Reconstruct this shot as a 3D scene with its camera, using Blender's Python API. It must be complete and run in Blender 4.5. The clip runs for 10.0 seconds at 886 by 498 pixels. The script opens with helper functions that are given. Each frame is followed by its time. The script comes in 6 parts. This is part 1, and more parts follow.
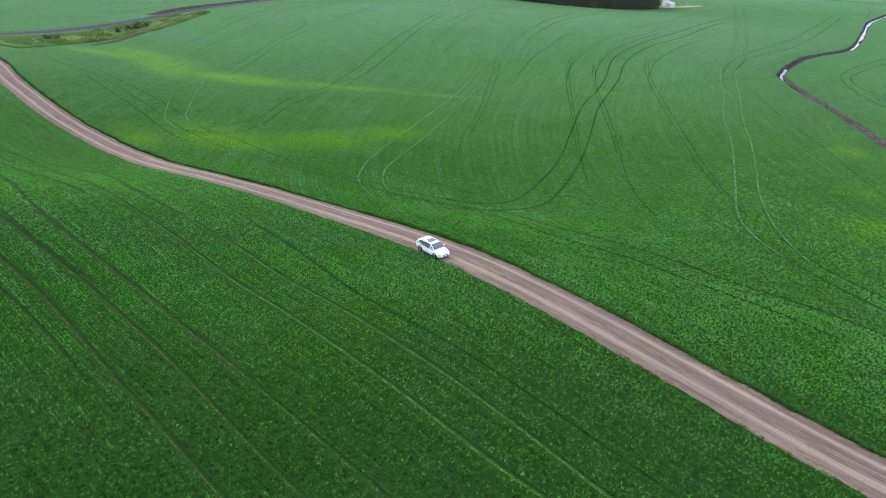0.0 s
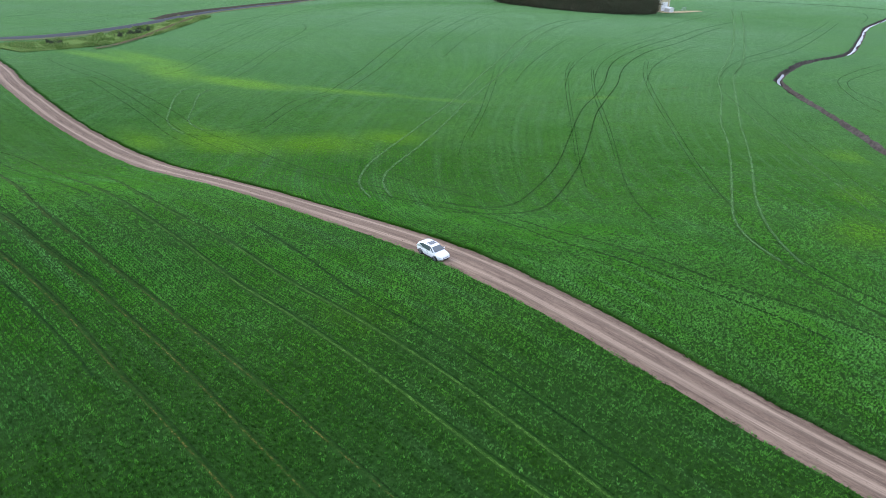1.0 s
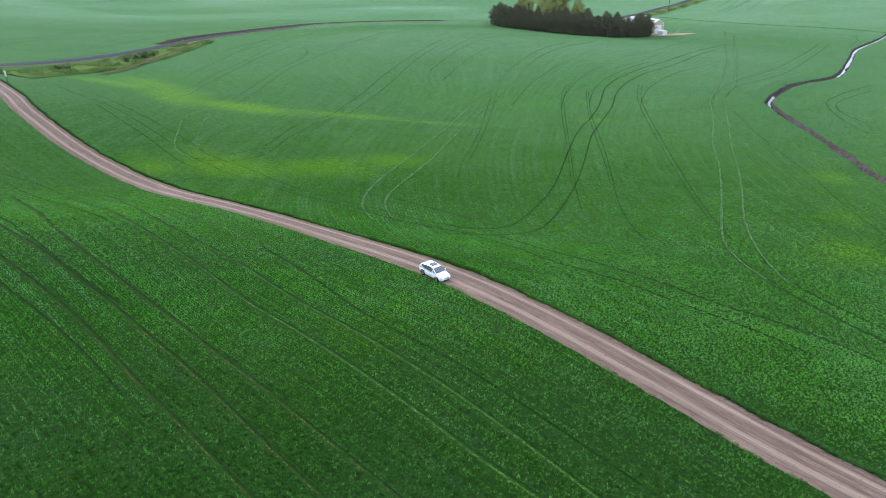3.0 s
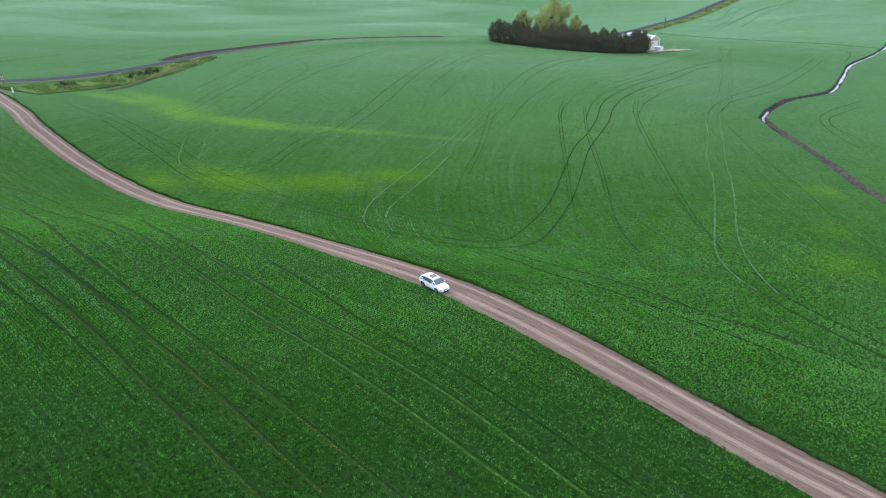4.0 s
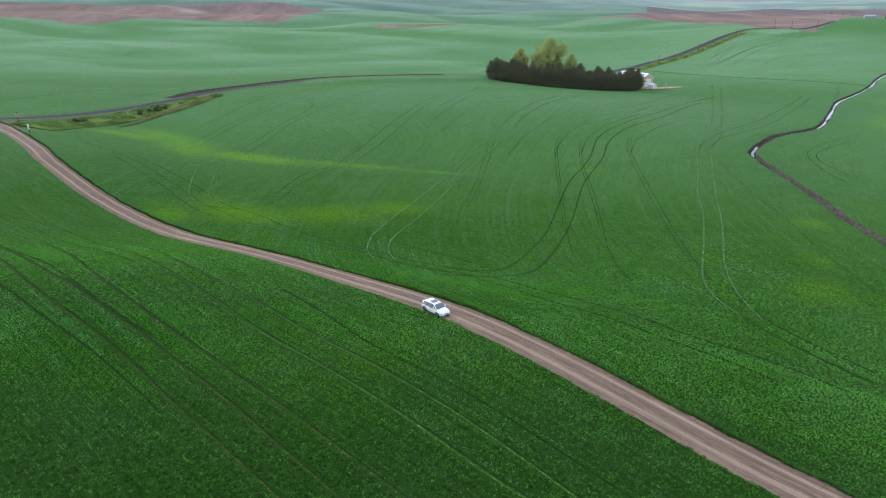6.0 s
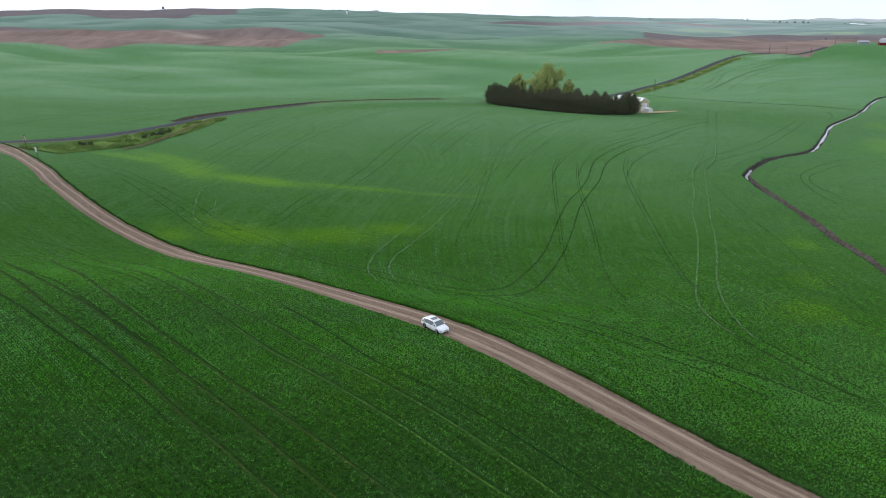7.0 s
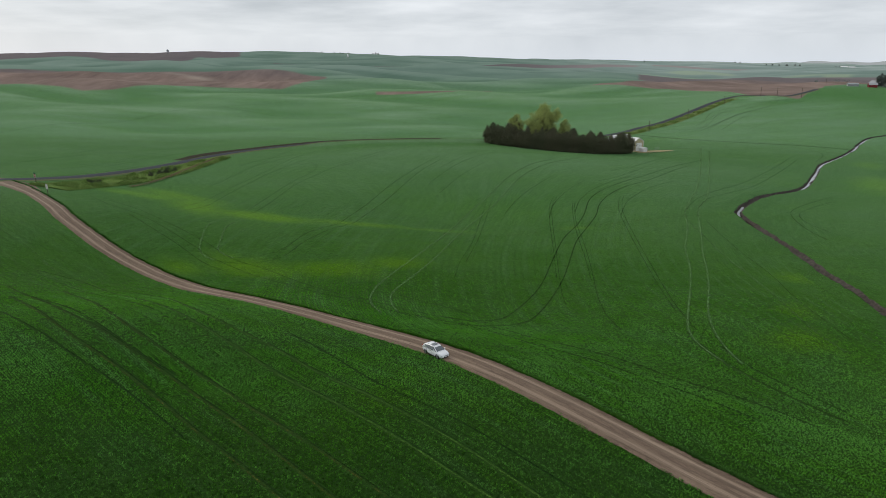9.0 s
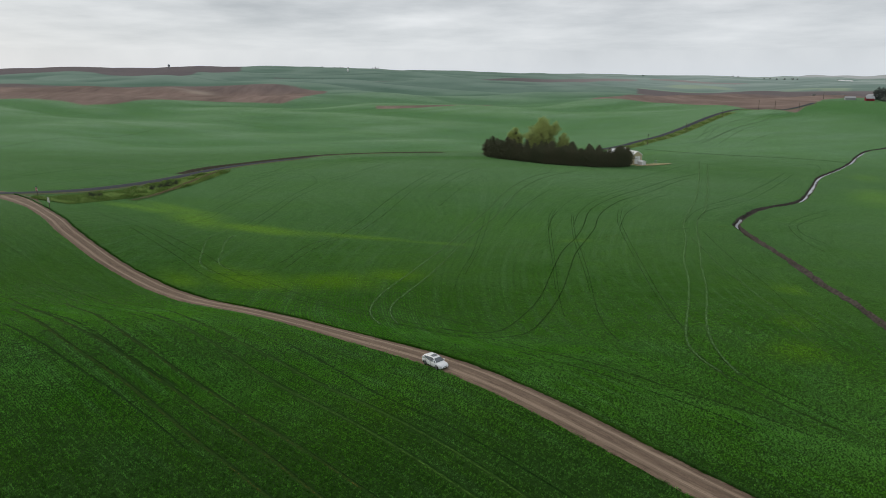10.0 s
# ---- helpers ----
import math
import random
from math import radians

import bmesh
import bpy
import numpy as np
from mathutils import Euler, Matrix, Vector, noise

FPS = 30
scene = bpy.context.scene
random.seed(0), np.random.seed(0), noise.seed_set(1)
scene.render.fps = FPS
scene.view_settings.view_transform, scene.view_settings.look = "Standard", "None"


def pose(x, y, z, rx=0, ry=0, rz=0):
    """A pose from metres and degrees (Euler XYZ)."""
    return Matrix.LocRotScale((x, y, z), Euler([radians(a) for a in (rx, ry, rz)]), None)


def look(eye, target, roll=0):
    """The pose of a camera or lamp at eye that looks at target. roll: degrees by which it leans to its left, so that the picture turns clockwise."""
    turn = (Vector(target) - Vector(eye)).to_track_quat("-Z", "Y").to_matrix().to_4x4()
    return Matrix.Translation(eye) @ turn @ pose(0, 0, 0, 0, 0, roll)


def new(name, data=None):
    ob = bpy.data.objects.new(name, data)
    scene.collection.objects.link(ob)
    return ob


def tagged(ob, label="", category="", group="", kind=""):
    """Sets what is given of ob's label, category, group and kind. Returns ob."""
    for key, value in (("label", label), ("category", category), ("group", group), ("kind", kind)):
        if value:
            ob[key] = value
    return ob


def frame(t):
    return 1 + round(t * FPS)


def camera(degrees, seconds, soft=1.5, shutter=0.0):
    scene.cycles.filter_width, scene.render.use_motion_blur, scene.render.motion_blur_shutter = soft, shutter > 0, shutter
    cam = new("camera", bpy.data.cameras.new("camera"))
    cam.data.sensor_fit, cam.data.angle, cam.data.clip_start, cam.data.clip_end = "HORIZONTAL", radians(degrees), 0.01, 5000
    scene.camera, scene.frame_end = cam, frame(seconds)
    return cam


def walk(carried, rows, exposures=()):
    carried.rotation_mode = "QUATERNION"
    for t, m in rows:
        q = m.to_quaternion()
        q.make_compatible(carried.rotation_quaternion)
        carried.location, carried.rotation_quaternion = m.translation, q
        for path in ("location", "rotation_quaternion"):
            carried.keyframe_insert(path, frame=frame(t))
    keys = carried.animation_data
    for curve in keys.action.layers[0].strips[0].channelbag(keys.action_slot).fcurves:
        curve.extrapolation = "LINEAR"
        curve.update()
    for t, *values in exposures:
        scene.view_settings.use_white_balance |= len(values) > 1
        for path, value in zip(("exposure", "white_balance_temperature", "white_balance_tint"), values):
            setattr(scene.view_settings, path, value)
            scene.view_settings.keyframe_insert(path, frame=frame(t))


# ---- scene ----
from mathutils import kdtree
cam = camera(66.04, 10.0, soft=0.4)
ROWS = [
    (0, 3.17, -79.97, 39.36, 0.00, -26.46, -0.13),
    (0.5, 3.14, -80.52, 39.69, 0.01, -26.39, -0.19),
    (1, 3.07, -81.34, 39.92, -0.02, -26.16, -0.20),
    (1.5, 2.90, -82.33, 40.37, -0.01, -25.70, -0.15),
    (2, 2.82, -83.28, 41.07, -0.09, -25.23, -0.07),
    (2.5, 2.78, -84.20, 41.77, -0.17, -25.00, -0.03),
    (4, 2.78, -88.25, 43.50, -0.26, -23.51, -0.00),
    (4.5, 2.75, -89.64, 44.18, -0.31, -22.96, -0.01),
    (5, 2.71, -91.12, 44.51, -0.32, -22.39, 0.00),
    (5.5, 2.59, -92.81, 44.76, -0.33, -21.61, 0.02),
    (7, 2.53, -97.94, 45.74, -0.37, -18.77, -0.03),
    (7.5, 2.53, -99.57, 46.00, -0.39, -18.00, -0.07),
    (8, 2.48, -101.18, 46.03, -0.42, -17.17, -0.07),
    (8.5, 2.32, -102.54, 46.12, -0.46, -16.33, -0.08),
    (9, 2.25, -103.57, 45.88, -0.46, -15.49, -0.08),
    (9.5, 2.33, -104.24, 45.73, -0.46, -14.73, -0.04),
    (10, 2.36, -104.61, 45.86, -0.49, -14.36, -0.01),
]
walk(cam, [(t, pose(x, y, z, 90 + pitch, roll, yaw)) for t, x, y, z, yaw, pitch, roll in ROWS],
     [(0.0, 0.88, 5930, 17), (4.0, 0.81, 5900, 18), (5.5, 0.64, 6050, 16), (7.0, 0.27, 6450, 12), (8.5, -0.16, 6950, 10), (10.0, -0.33, 7200, 10)])


# ---- world, sun ----
def build_world():
    w = bpy.data.worlds.new("overcast_sky")
    scene.world = w
    w.use_nodes = True
    nt = w.node_tree
    nt.nodes.clear()
    N, K = nt.nodes.new, nt.links.new
    out, bg = N("ShaderNodeOutputWorld"), N("ShaderNodeBackground")
    sky = N("ShaderNodeTexSky")
    sky.sky_type = "NISHITA"
    sky.sun_disc = False
    sky.sun_elevation, sky.sun_rotation = radians(31), radians(299)
    tc, sep = N("ShaderNodeTexCoord"), N("ShaderNodeSeparateXYZ")
    K(tc.outputs["Generated"], sep.inputs[0])
    # cloud deck: the direction laid on a plane overhead
    zc = N("ShaderNodeMath"); zc.operation = "MAXIMUM"; zc.inputs[1].default_value = 0.03
    K(sep.outputs["Z"], zc.inputs[0])
    za = N("ShaderNodeMath"); za.operation = "ADD"; za.inputs[1].default_value = 0.10
    K(zc.outputs[0], za.inputs[0])
    dv = N("ShaderNodeVectorMath"); dv.operation = "DIVIDE"
    cmb = N("ShaderNodeCombineXYZ")
    for i in range(3):
        K(za.outputs[0], cmb.inputs[i])
    K(tc.outputs["Generated"], dv.inputs[0]); K(cmb.outputs[0], dv.inputs[1])
    n1 = N("ShaderNodeTexNoise")
    n1.inputs["Scale"].default_value, n1.inputs["Detail"].default_value, n1.inputs["Roughness"].default_value = 0.85, 7, 0.55
    K(dv.outputs[0], n1.inputs["Vector"])
    ramp = N("ShaderNodeValToRGB")
    ramp.color_ramp.elements[0].position, ramp.color_ramp.elements[0].color = 0.30, (0.372, 0.425, 0.508, 1)
    ramp.color_ramp.elements[1].position, ramp.color_ramp.elements[1].color = 0.72, (0.725, 0.79, 0.898, 1)
    K(n1.outputs[0], ramp.inputs[0])
    # paler toward the horizon
    hz = N("ShaderNodeMapRange")
    hz.inputs[1].default_value, hz.inputs[2].default_value, hz.inputs[3].default_value, hz.inputs[4].default_value = 0.0, 0.10, 0.85, 0.0
    K(sep.outputs["Z"], hz.inputs[0])
    m0 = N("ShaderNodeMix"); m0.data_type = "RGBA"
    m0.inputs[7].default_value = (0.625, 0.715, 0.845, 1)
    K(hz.outputs[0], m0.inputs[0]); K(ramp.outputs[0], m0.inputs[6])
    sc = N("ShaderNodeVectorMath"); sc.operation = "SCALE"; sc.inputs["Scale"].default_value = 0.012
    K(sky.outputs[0], sc.inputs[0])
    ad = N("ShaderNodeVectorMath"); ad.operation = "ADD"
    K(m0.outputs[2], ad.inputs[0]); K(sc.outputs[0], ad.inputs[1])
    K(ad.outputs[0], bg.inputs[0])
    bg.inputs[1].default_value = 1.22
    K(bg.outputs[0], out.inputs[0])


build_world()
sun = new("sun", bpy.data.lights.new("sun", "SUN"))
sun.data.energy, sun.data.angle, sun.data.color = 1.4, radians(16), (1.0, 0.97, 0.92)
sun.matrix_world = look((-230, 130, 160), (0, 0, 0))


# ---- materials ----
class Mat:
    """A node material with short names for what this scene needs."""

    def __init__(self, name, rough=0.8, spec=0.3, metal=0.0):
        self.m = bpy.data.materials.new(name)
        self.m.use_nodes = True
        self.t = self.m.node_tree
        self.b = self.t.nodes["Principled BSDF"]
        self.b.inputs["Roughness"].default_value = rough
        self.b.inputs["Specular IOR Level"].default_value = spec
        self.b.inputs["Metallic"].default_value = metal
        self.tc = self.t.nodes.new("ShaderNodeTexCoord")

    def link(self, a, b):
        self.t.links.new(a, b)

    def noise(self, scale, detail=3, rough=0.6, stretch=None, uv=False):
        n = self.t.nodes.new("ShaderNodeTexNoise")
        n.inputs["Scale"].default_value, n.inputs["Detail"].default_value, n.inputs["Roughness"].default_value = scale, detail, rough
        src = self.tc.outputs["UV" if uv else "Object"]
        if stretch:
            mp = self.t.nodes.new("ShaderNodeMapping")
            mp.inputs["Scale"].default_value = stretch[:3]
            if len(stretch) > 3:
                mp.inputs["Rotation"].default_value = (0, 0, radians(stretch[3]))
            self.link(src, mp.inputs[0])
            src = mp.outputs[0]
        self.link(src, n.inputs["Vector"])
        return n.outputs[0]

    def attr(self, name):
        a = self.t.nodes.new("ShaderNodeAttribute")
        a.attribute_name = name
        return a.outputs["Fac"]

    def island(self):
        return self.t.nodes.new("ShaderNodeNewGeometry").outputs["Random Per Island"]

    def rand(self):
        return self.t.nodes.new("ShaderNodeObjectInfo").outputs["Random"]

    def math(self, op, a, b=0.0, clamp=False):
        n = self.t.nodes.new("ShaderNodeMath")
        n.operation, n.use_clamp = op, clamp
        for i, v in enumerate((a, b)):
            if isinstance(v, (int, float)):
                n.inputs[i].default_value = v
            else:
                self.link(v, n.inputs[i])
        return n.outputs[0]

    def span(self, v, lo, hi, a=0.0, b=1.0):
        n = self.t.nodes.new("ShaderNodeMapRange")
        for i, q in enumerate((lo, hi, a, b)):
            n.inputs[i + 1].default_value = q
        self.link(v, n.inputs[0])
        return n.outputs[0]

    def mix(self, f, a, b):
        n = self.t.nodes.new("ShaderNodeMix")
        n.data_type = "RGBA"
        for i, v in ((0, f), (6, a), (7, b)):
            if isinstance(v, (int, float)):
                n.inputs[i].default_value = v
            elif isinstance(v, tuple):
                n.inputs[i].default_value = (*v, 1)
            else:
                self.link(v, n.inputs[i])
        return n.outputs[2]

    def colour(self, c):
        if isinstance(c, tuple):
            self.b.inputs["Base Color"].default_value = (*c, 1)
        else:
            self.link(c, self.b.inputs["Base Color"])
        return self

    def bump(self, h, strength, dist):
        n = self.t.nodes.new("ShaderNodeBump")
        n.inputs["Strength"].default_value, n.inputs["Distance"].default_value = strength, dist
        self.link(h, n.inputs["Height"])
        self.link(n.outputs[0], self.b.inputs["Normal"])
        return self

    def alpha(self, a):
        self.link(a, self.b.inputs["Alpha"])
        return self


def plain(name, c, rough=0.6, spec=0.3, metal=0.0, vary=0.12, scale=3.0):
    """Paint, metal or plastic with a little dirt in it."""
    m = Mat(name, rough, spec, metal)
    f = m.span(m.noise(scale, 4), 0.3, 0.75)
    return m.colour(m.mix(f, c, tuple(v * (1 - vary) for v in c))).m


def crop_material(clump=False):
    m = Mat("cereal_plants" if clump else "green_cereal_crop", 0.85, 0.02)
    # waxy leaves turn pale where one looks along the slope
    m.b.inputs["Sheen Weight"].default_value = 0.010 if clump else 0.024
    m.b.inputs["Sheen Roughness"].default_value = 0.42
    m.b.inputs["Sheen Tint"].default_value = (0.85, 1.0, 0.45, 1)
    big = m.span(m.noise(0.018, 3), 0.38, 0.62)
    glauc = m.span(m.noise(0.075, 5, 0.66), 0.42, 0.66)
    mid = m.span(m.noise(0.30, 4, 0.6), 0.35, 0.68)
    a = m.mix(big, (0.033, 0.122, 0.010), (0.052, 0.152, 0.016))
    a = m.mix(m.math("MULTIPLY", glauc, 0.62), a, (0.058, 0.156, 0.043))
    a = m.mix(m.math("MULTIPLY", mid, 0.35), a, (0.070, 0.176, 0.018))
    # relief shading painted into the crop: hollows yellower green, rises paler and bluer
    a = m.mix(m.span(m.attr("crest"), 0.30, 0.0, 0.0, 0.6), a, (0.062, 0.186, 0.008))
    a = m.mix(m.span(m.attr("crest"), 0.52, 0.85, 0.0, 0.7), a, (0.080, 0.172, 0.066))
    # drilled rows: fine lines along the way the seeder went, and the broader passes of the drill
    u = m.math("ADD", m.attr("drill"), m.math("MULTIPLY", m.noise(0.25, 2), 0.5))
    st = m.math("MULTIPLY", m.span(m.math("SINE", m.math("MULTIPLY", u, 4.2)), 0.0, 1.0), m.span(m.noise(0.10, 4), 0.36, 0.62, 0.15, 1.0))
    a = m.mix(m.math("MULTIPLY", st, 0.36), a, (0.012, 0.060, 0.008))
    st2 = m.math("MULTIPLY", m.span(m.math("SINE", m.math("MULTIPLY", u, 1.37)), 0.45, 1.0), m.span(m.noise(0.05, 4), 0.40, 0.62))
    a = m.mix(m.math("MULTIPLY", st2, 0.45), a, (0.084, 0.186, 0.062))
    # thin, yellowing growth in the wet hollows
    y = m.span(m.math("ADD", m.attr("yellow"), m.math("MULTIPLY", m.math("SUBTRACT", m.noise(0.06, 5, 0.62), 0.5), 0.55)), 0.16, 0.95)
    a = m.mix(m.math("MULTIPLY", y, 0.92), a, (0.098, 0.222, 0.002) if clump else (0.135, 0.300, 0.002))
    # haze over the far slopes painted as paler green, their relief as lighter crests
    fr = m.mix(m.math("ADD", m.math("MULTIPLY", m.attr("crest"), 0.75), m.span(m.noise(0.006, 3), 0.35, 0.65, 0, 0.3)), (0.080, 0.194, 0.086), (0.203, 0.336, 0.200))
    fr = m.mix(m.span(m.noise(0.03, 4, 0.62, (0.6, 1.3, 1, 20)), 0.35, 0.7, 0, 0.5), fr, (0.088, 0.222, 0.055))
    a = m.mix(m.attr("hazed"), a, fr)
    # a denser, darker sown field
    a = m.mix(m.math("MULTIPLY", m.attr("lush"), 0.75), a, (0.046, 0.158, 0.036))
    n = m.t.nodes.new("ShaderNodeVectorMath")
    n.operation = "SCALE"
    m.link(a, n.inputs[0])
    if clump:
        # leaf by leaf, and tuft by tuft, with brightening by distance painted into tone
        swing = m.span(m.island(), 0, 1, 0.80, 1.20)
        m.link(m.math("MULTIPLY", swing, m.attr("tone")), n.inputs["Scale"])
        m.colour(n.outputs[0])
        return m.m
    # clumps of taller and shorter plants, leaves, and the shade in their gaps painted dark
    clump_ = m.math("MULTIPLY", m.span(m.noise(3.0, 4, 0.7), 0.40, 0.62, 0.62, 1.34), m.span(m.noise(0.9, 5, 0.8), 0.40, 0.62, 0.84, 1.18))
    m.link(m.math("MULTIPLY", clump_, 1.12), n.inputs["Scale"])
    a = n.outputs[0]
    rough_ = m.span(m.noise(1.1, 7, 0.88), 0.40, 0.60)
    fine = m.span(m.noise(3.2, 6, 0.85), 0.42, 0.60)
    short = m.span(m.attr("hazed"), 0.1, 0.8, 1.0, 0.40)
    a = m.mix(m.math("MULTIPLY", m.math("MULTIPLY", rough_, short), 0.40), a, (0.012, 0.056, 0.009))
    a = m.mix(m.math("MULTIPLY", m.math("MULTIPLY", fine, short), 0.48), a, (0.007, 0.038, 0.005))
    fleck = m.span(m.noise(2.1, 6, 0.85, (1, 1, 1, 40)), 0.52, 0.64)
    a = m.mix(m.math("MULTIPLY", fleck, 0.36), a, (0.112, 0.262, 0.078))
    # shade between the near plants, painted dark green on the ground
    a = m.mix(m.math("MULTIPLY", m.attr("gap_shade"), m.span(m.noise(6.0, 4, 0.75), 0.40, 0.60, 0.5, 0.95)), a, (0.012, 0.044, 0.006))
    # distance haze painted into the colour: bluer far off, paler on the plain
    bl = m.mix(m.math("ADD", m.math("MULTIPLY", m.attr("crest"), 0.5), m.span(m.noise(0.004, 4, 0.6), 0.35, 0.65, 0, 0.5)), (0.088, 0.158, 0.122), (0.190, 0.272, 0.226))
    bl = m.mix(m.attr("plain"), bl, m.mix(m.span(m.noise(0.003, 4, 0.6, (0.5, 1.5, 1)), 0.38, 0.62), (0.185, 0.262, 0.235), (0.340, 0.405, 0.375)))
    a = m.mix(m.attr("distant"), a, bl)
    a = m.mix(m.span(m.math("ADD", m.attr("rape"), m.math("MULTIPLY", m.math("SUBTRACT", m.noise(0.006, 3), 0.5), 0.6)), 0.40, 0.75, 0, 0.42), a, (0.350, 0.430, 0.265))
    # ploughed land, with furrows down the slope and paler knolls
    so = m.mix(m.span(m.noise(0.012, 6, 0.66, (1.5, 0.5, 1)), 0.32, 0.68), (0.150, 0.106, 0.094), (0.285, 0.204, 0.174))
    so = m.mix(m.span(m.noise(0.05, 3, 0.6, (2.2, 0.25, 1, 12)), 0.45, 0.7, 0, 0.4), so, (0.125, 0.084, 0.074))
    so = m.mix(m.math("MULTIPLY", m.attr("knoll"), 0.8), so, (0.40, 0.33, 0.27))
    # the same haze painted over far soil: greyer, then pale on the plain
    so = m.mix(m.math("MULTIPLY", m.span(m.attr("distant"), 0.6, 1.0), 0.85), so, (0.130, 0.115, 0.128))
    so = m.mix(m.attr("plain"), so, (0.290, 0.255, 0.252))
    sf = m.span(m.math("ADD", m.attr("soil"), m.math("MULTIPLY", m.math("SUBTRACT", m.noise(0.012, 4), 0.5), 0.25)), 0.44, 0.56)
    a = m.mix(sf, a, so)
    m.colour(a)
    h = m.math("ADD", m.noise(3.0, 6, 0.75), m.math("MULTIPLY", m.noise(0.6, 3), 1.2))
    return m.bump(h, 0.8, 0.35).m


def dirt_material():
    m = Mat("packed_dirt", 0.9, 0.15)
    n1 = m.span(m.noise(1.0, 6, 0.7, (0.05, 0.95, 1), uv=True), 0.32, 0.66)
    n2 = m.span(m.noise(0.25, 4), 0.3, 0.7)
    n3 = m.span(m.noise(5.0, 5, 0.8), 0.50, 0.66)
    a = m.mix(n1, (0.130, 0.085, 0.055), (0.310, 0.222, 0.156))
    n4 = m.span(m.noise(1.0, 6, 0.75, (0.16, 4.0, 1), uv=True), 0.5, 0.64)
    a = m.mix(m.math("MULTIPLY", n4, 0.85), a, (0.088, 0.060, 0.044))
    a = m.mix(m.math("MULTIPLY", n2, 0.35), a, (0.175, 0.127, 0.095))
    a = m.mix(m.math("MULTIPLY", n3, 0.75), a, (0.085, 0.058, 0.042))
    # short dark dashes of crumbled earth along the way
    n5 = m.span(m.noise(1.0, 5, 0.7, (0.55, 3.4, 1), uv=True), 0.545, 0.62)
    a = m.mix(m.math("MULTIPLY", n5, 0.7), a, (0.070, 0.047, 0.035))
    rut = m.attr("rut")
    a = m.mix(m.math("MULTIPLY", rut, m.span(m.noise(1.0, 4, 0.6, (0.05, 3.5, 1), uv=True), 0.30, 0.60, 0.1, 0.68)), a, (0.370, 0.280, 0.202))
    # loose dark earth along the sides of the ruts
    side_ = m.math("MULTIPLY", m.math("MULTIPLY", rut, m.math("SUBTRACT", 1.0, rut)), m.span(m.noise(1.0, 5, 0.75, (0.12, 2.0, 1), uv=True), 0.38, 0.58, 0.2, 3.2), True)
    a = m.mix(m.math("MULTIPLY", side_, 0.75), a, (0.078, 0.053, 0.038))
    a = m.mix(m.math("MULTIPLY", m.attr("verge"), m.span(m.noise(1.2, 5, 0.7), 0.38, 0.6)), a, (0.105, 0.066, 0.046))
    m.colour(a)
    return m.bump(m.math("ADD", m.math("MULTIPLY", m.noise(3.0, 5, 0.7), 0.4), n1), 0.35, 0.04).m


def track_material(name, c, cover, broken=0.0):
    """Crop pressed down by wheels: ragged at the edges, broken along the way."""
    m = Mat(name, 0.95, 0.04)
    a = m.mix(m.span(m.noise(1.5, 4), 0.3, 0.7), c, tuple(v * 0.65 for v in c))
    m.colour(a)
    edge = m.attr("edge")
    br = m.math("MULTIPLY", m.span(m.noise(0.5, 6, 0.78), 0.32 + 0.1 * broken, 0.60, 0.3 * (1 - broken), 1.0),
                m.span(m.noise(4.0, 4, 0.75), 0.38 + 0.06 * broken, 0.58, 0.45 * (1 - broken), 1.15))
    return m.alpha(m.math("MULTIPLY", m.math("MULTIPLY", edge, br), cover, True)).m


def asphalt_material():
    m = Mat("asphalt", 0.85, 0.15)
    a = m.mix(m.span(m.noise(0.4, 5, 0.65), 0.3, 0.7), (0.026, 0.031, 0.038), (0.042, 0.049, 0.058))
    return m.colour(a).m


def soil_material(name, a, b, scale=0.8):
    m = Mat(name, 0.95, 0.1)
    m.colour(m.mix(m.span(m.noise(scale, 5, 0.65), 0.3, 0.7), a, b))
    return m.bump(m.noise(scale * 3, 4), 0.6, 0.15).m


def leaf_material(name, a, b, c):
    m = Mat(name, 0.7, 0.08)
    col = m.mix(m.island(), a, b)
    col = m.mix(m.span(m.rand(), 0, 1, 0, 0.45), col, c)
    return m.colour(col).m


def water_material():
    m = Mat("ditch_water", 0.06, 0.9)
    m.colour((0.05, 0.055, 0.05))
    return m.bump(m.noise(1.5, 3), 0.15, 0.05).m


def glass_material():
    m = Mat("tinted_glass", 0.04, 0.8)
    m.b.inputs["IOR"].default_value = 1.7
    return m.colour((0.060, 0.080, 0.086)).m


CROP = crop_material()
PLANTS = crop_material(True)
DIRT = dirt_material()
ASPHALT = asphalt_material()
SOIL = soil_material("ditch_soil", (0.034, 0.031, 0.024), (0.104, 0.090, 0.076))
BANK = soil_material("cut_bank_soil", (0.028, 0.027, 0.016), (0.062, 0.054, 0.034))
BARE = track_material("bare_soil", (0.150, 0.102, 0.062), 0.95)
CLOD = soil_material("dry_clods", (0.085, 0.055, 0.038), (0.15, 0.10, 0.07), 2.0)
YARD = track_material("dry_yard", (0.46, 0.400, 0.215), 1.7, 0.1)
WATER = water_material()
# bent crop's shine is painted light, shade in and beside the ruts dark
TRACKS = {"soft": track_material("bent_over_crop", (0.085, 0.205, 0.030), 0.70, 0.2),
          "dark": track_material("dark_wheel_rut", (0.014, 0.040, 0.008), 0.85, 0.25),
          "thin": track_material("faint_rut_and_shadow", (0.008, 0.040, 0.007), 0.78, 0.3),
          "light": track_material("flattened_crop", (0.135, 0.275, 0.095), 0.62),
          "pale": track_material("sparse_crop", (0.130, 0.128, 0.026), 0.9, 0.9)}
NEEDLE = leaf_material("pine_needles", (0.045, 0.057, 0.031), (0.155, 0.164, 0.098), (0.135, 0.118, 0.076))
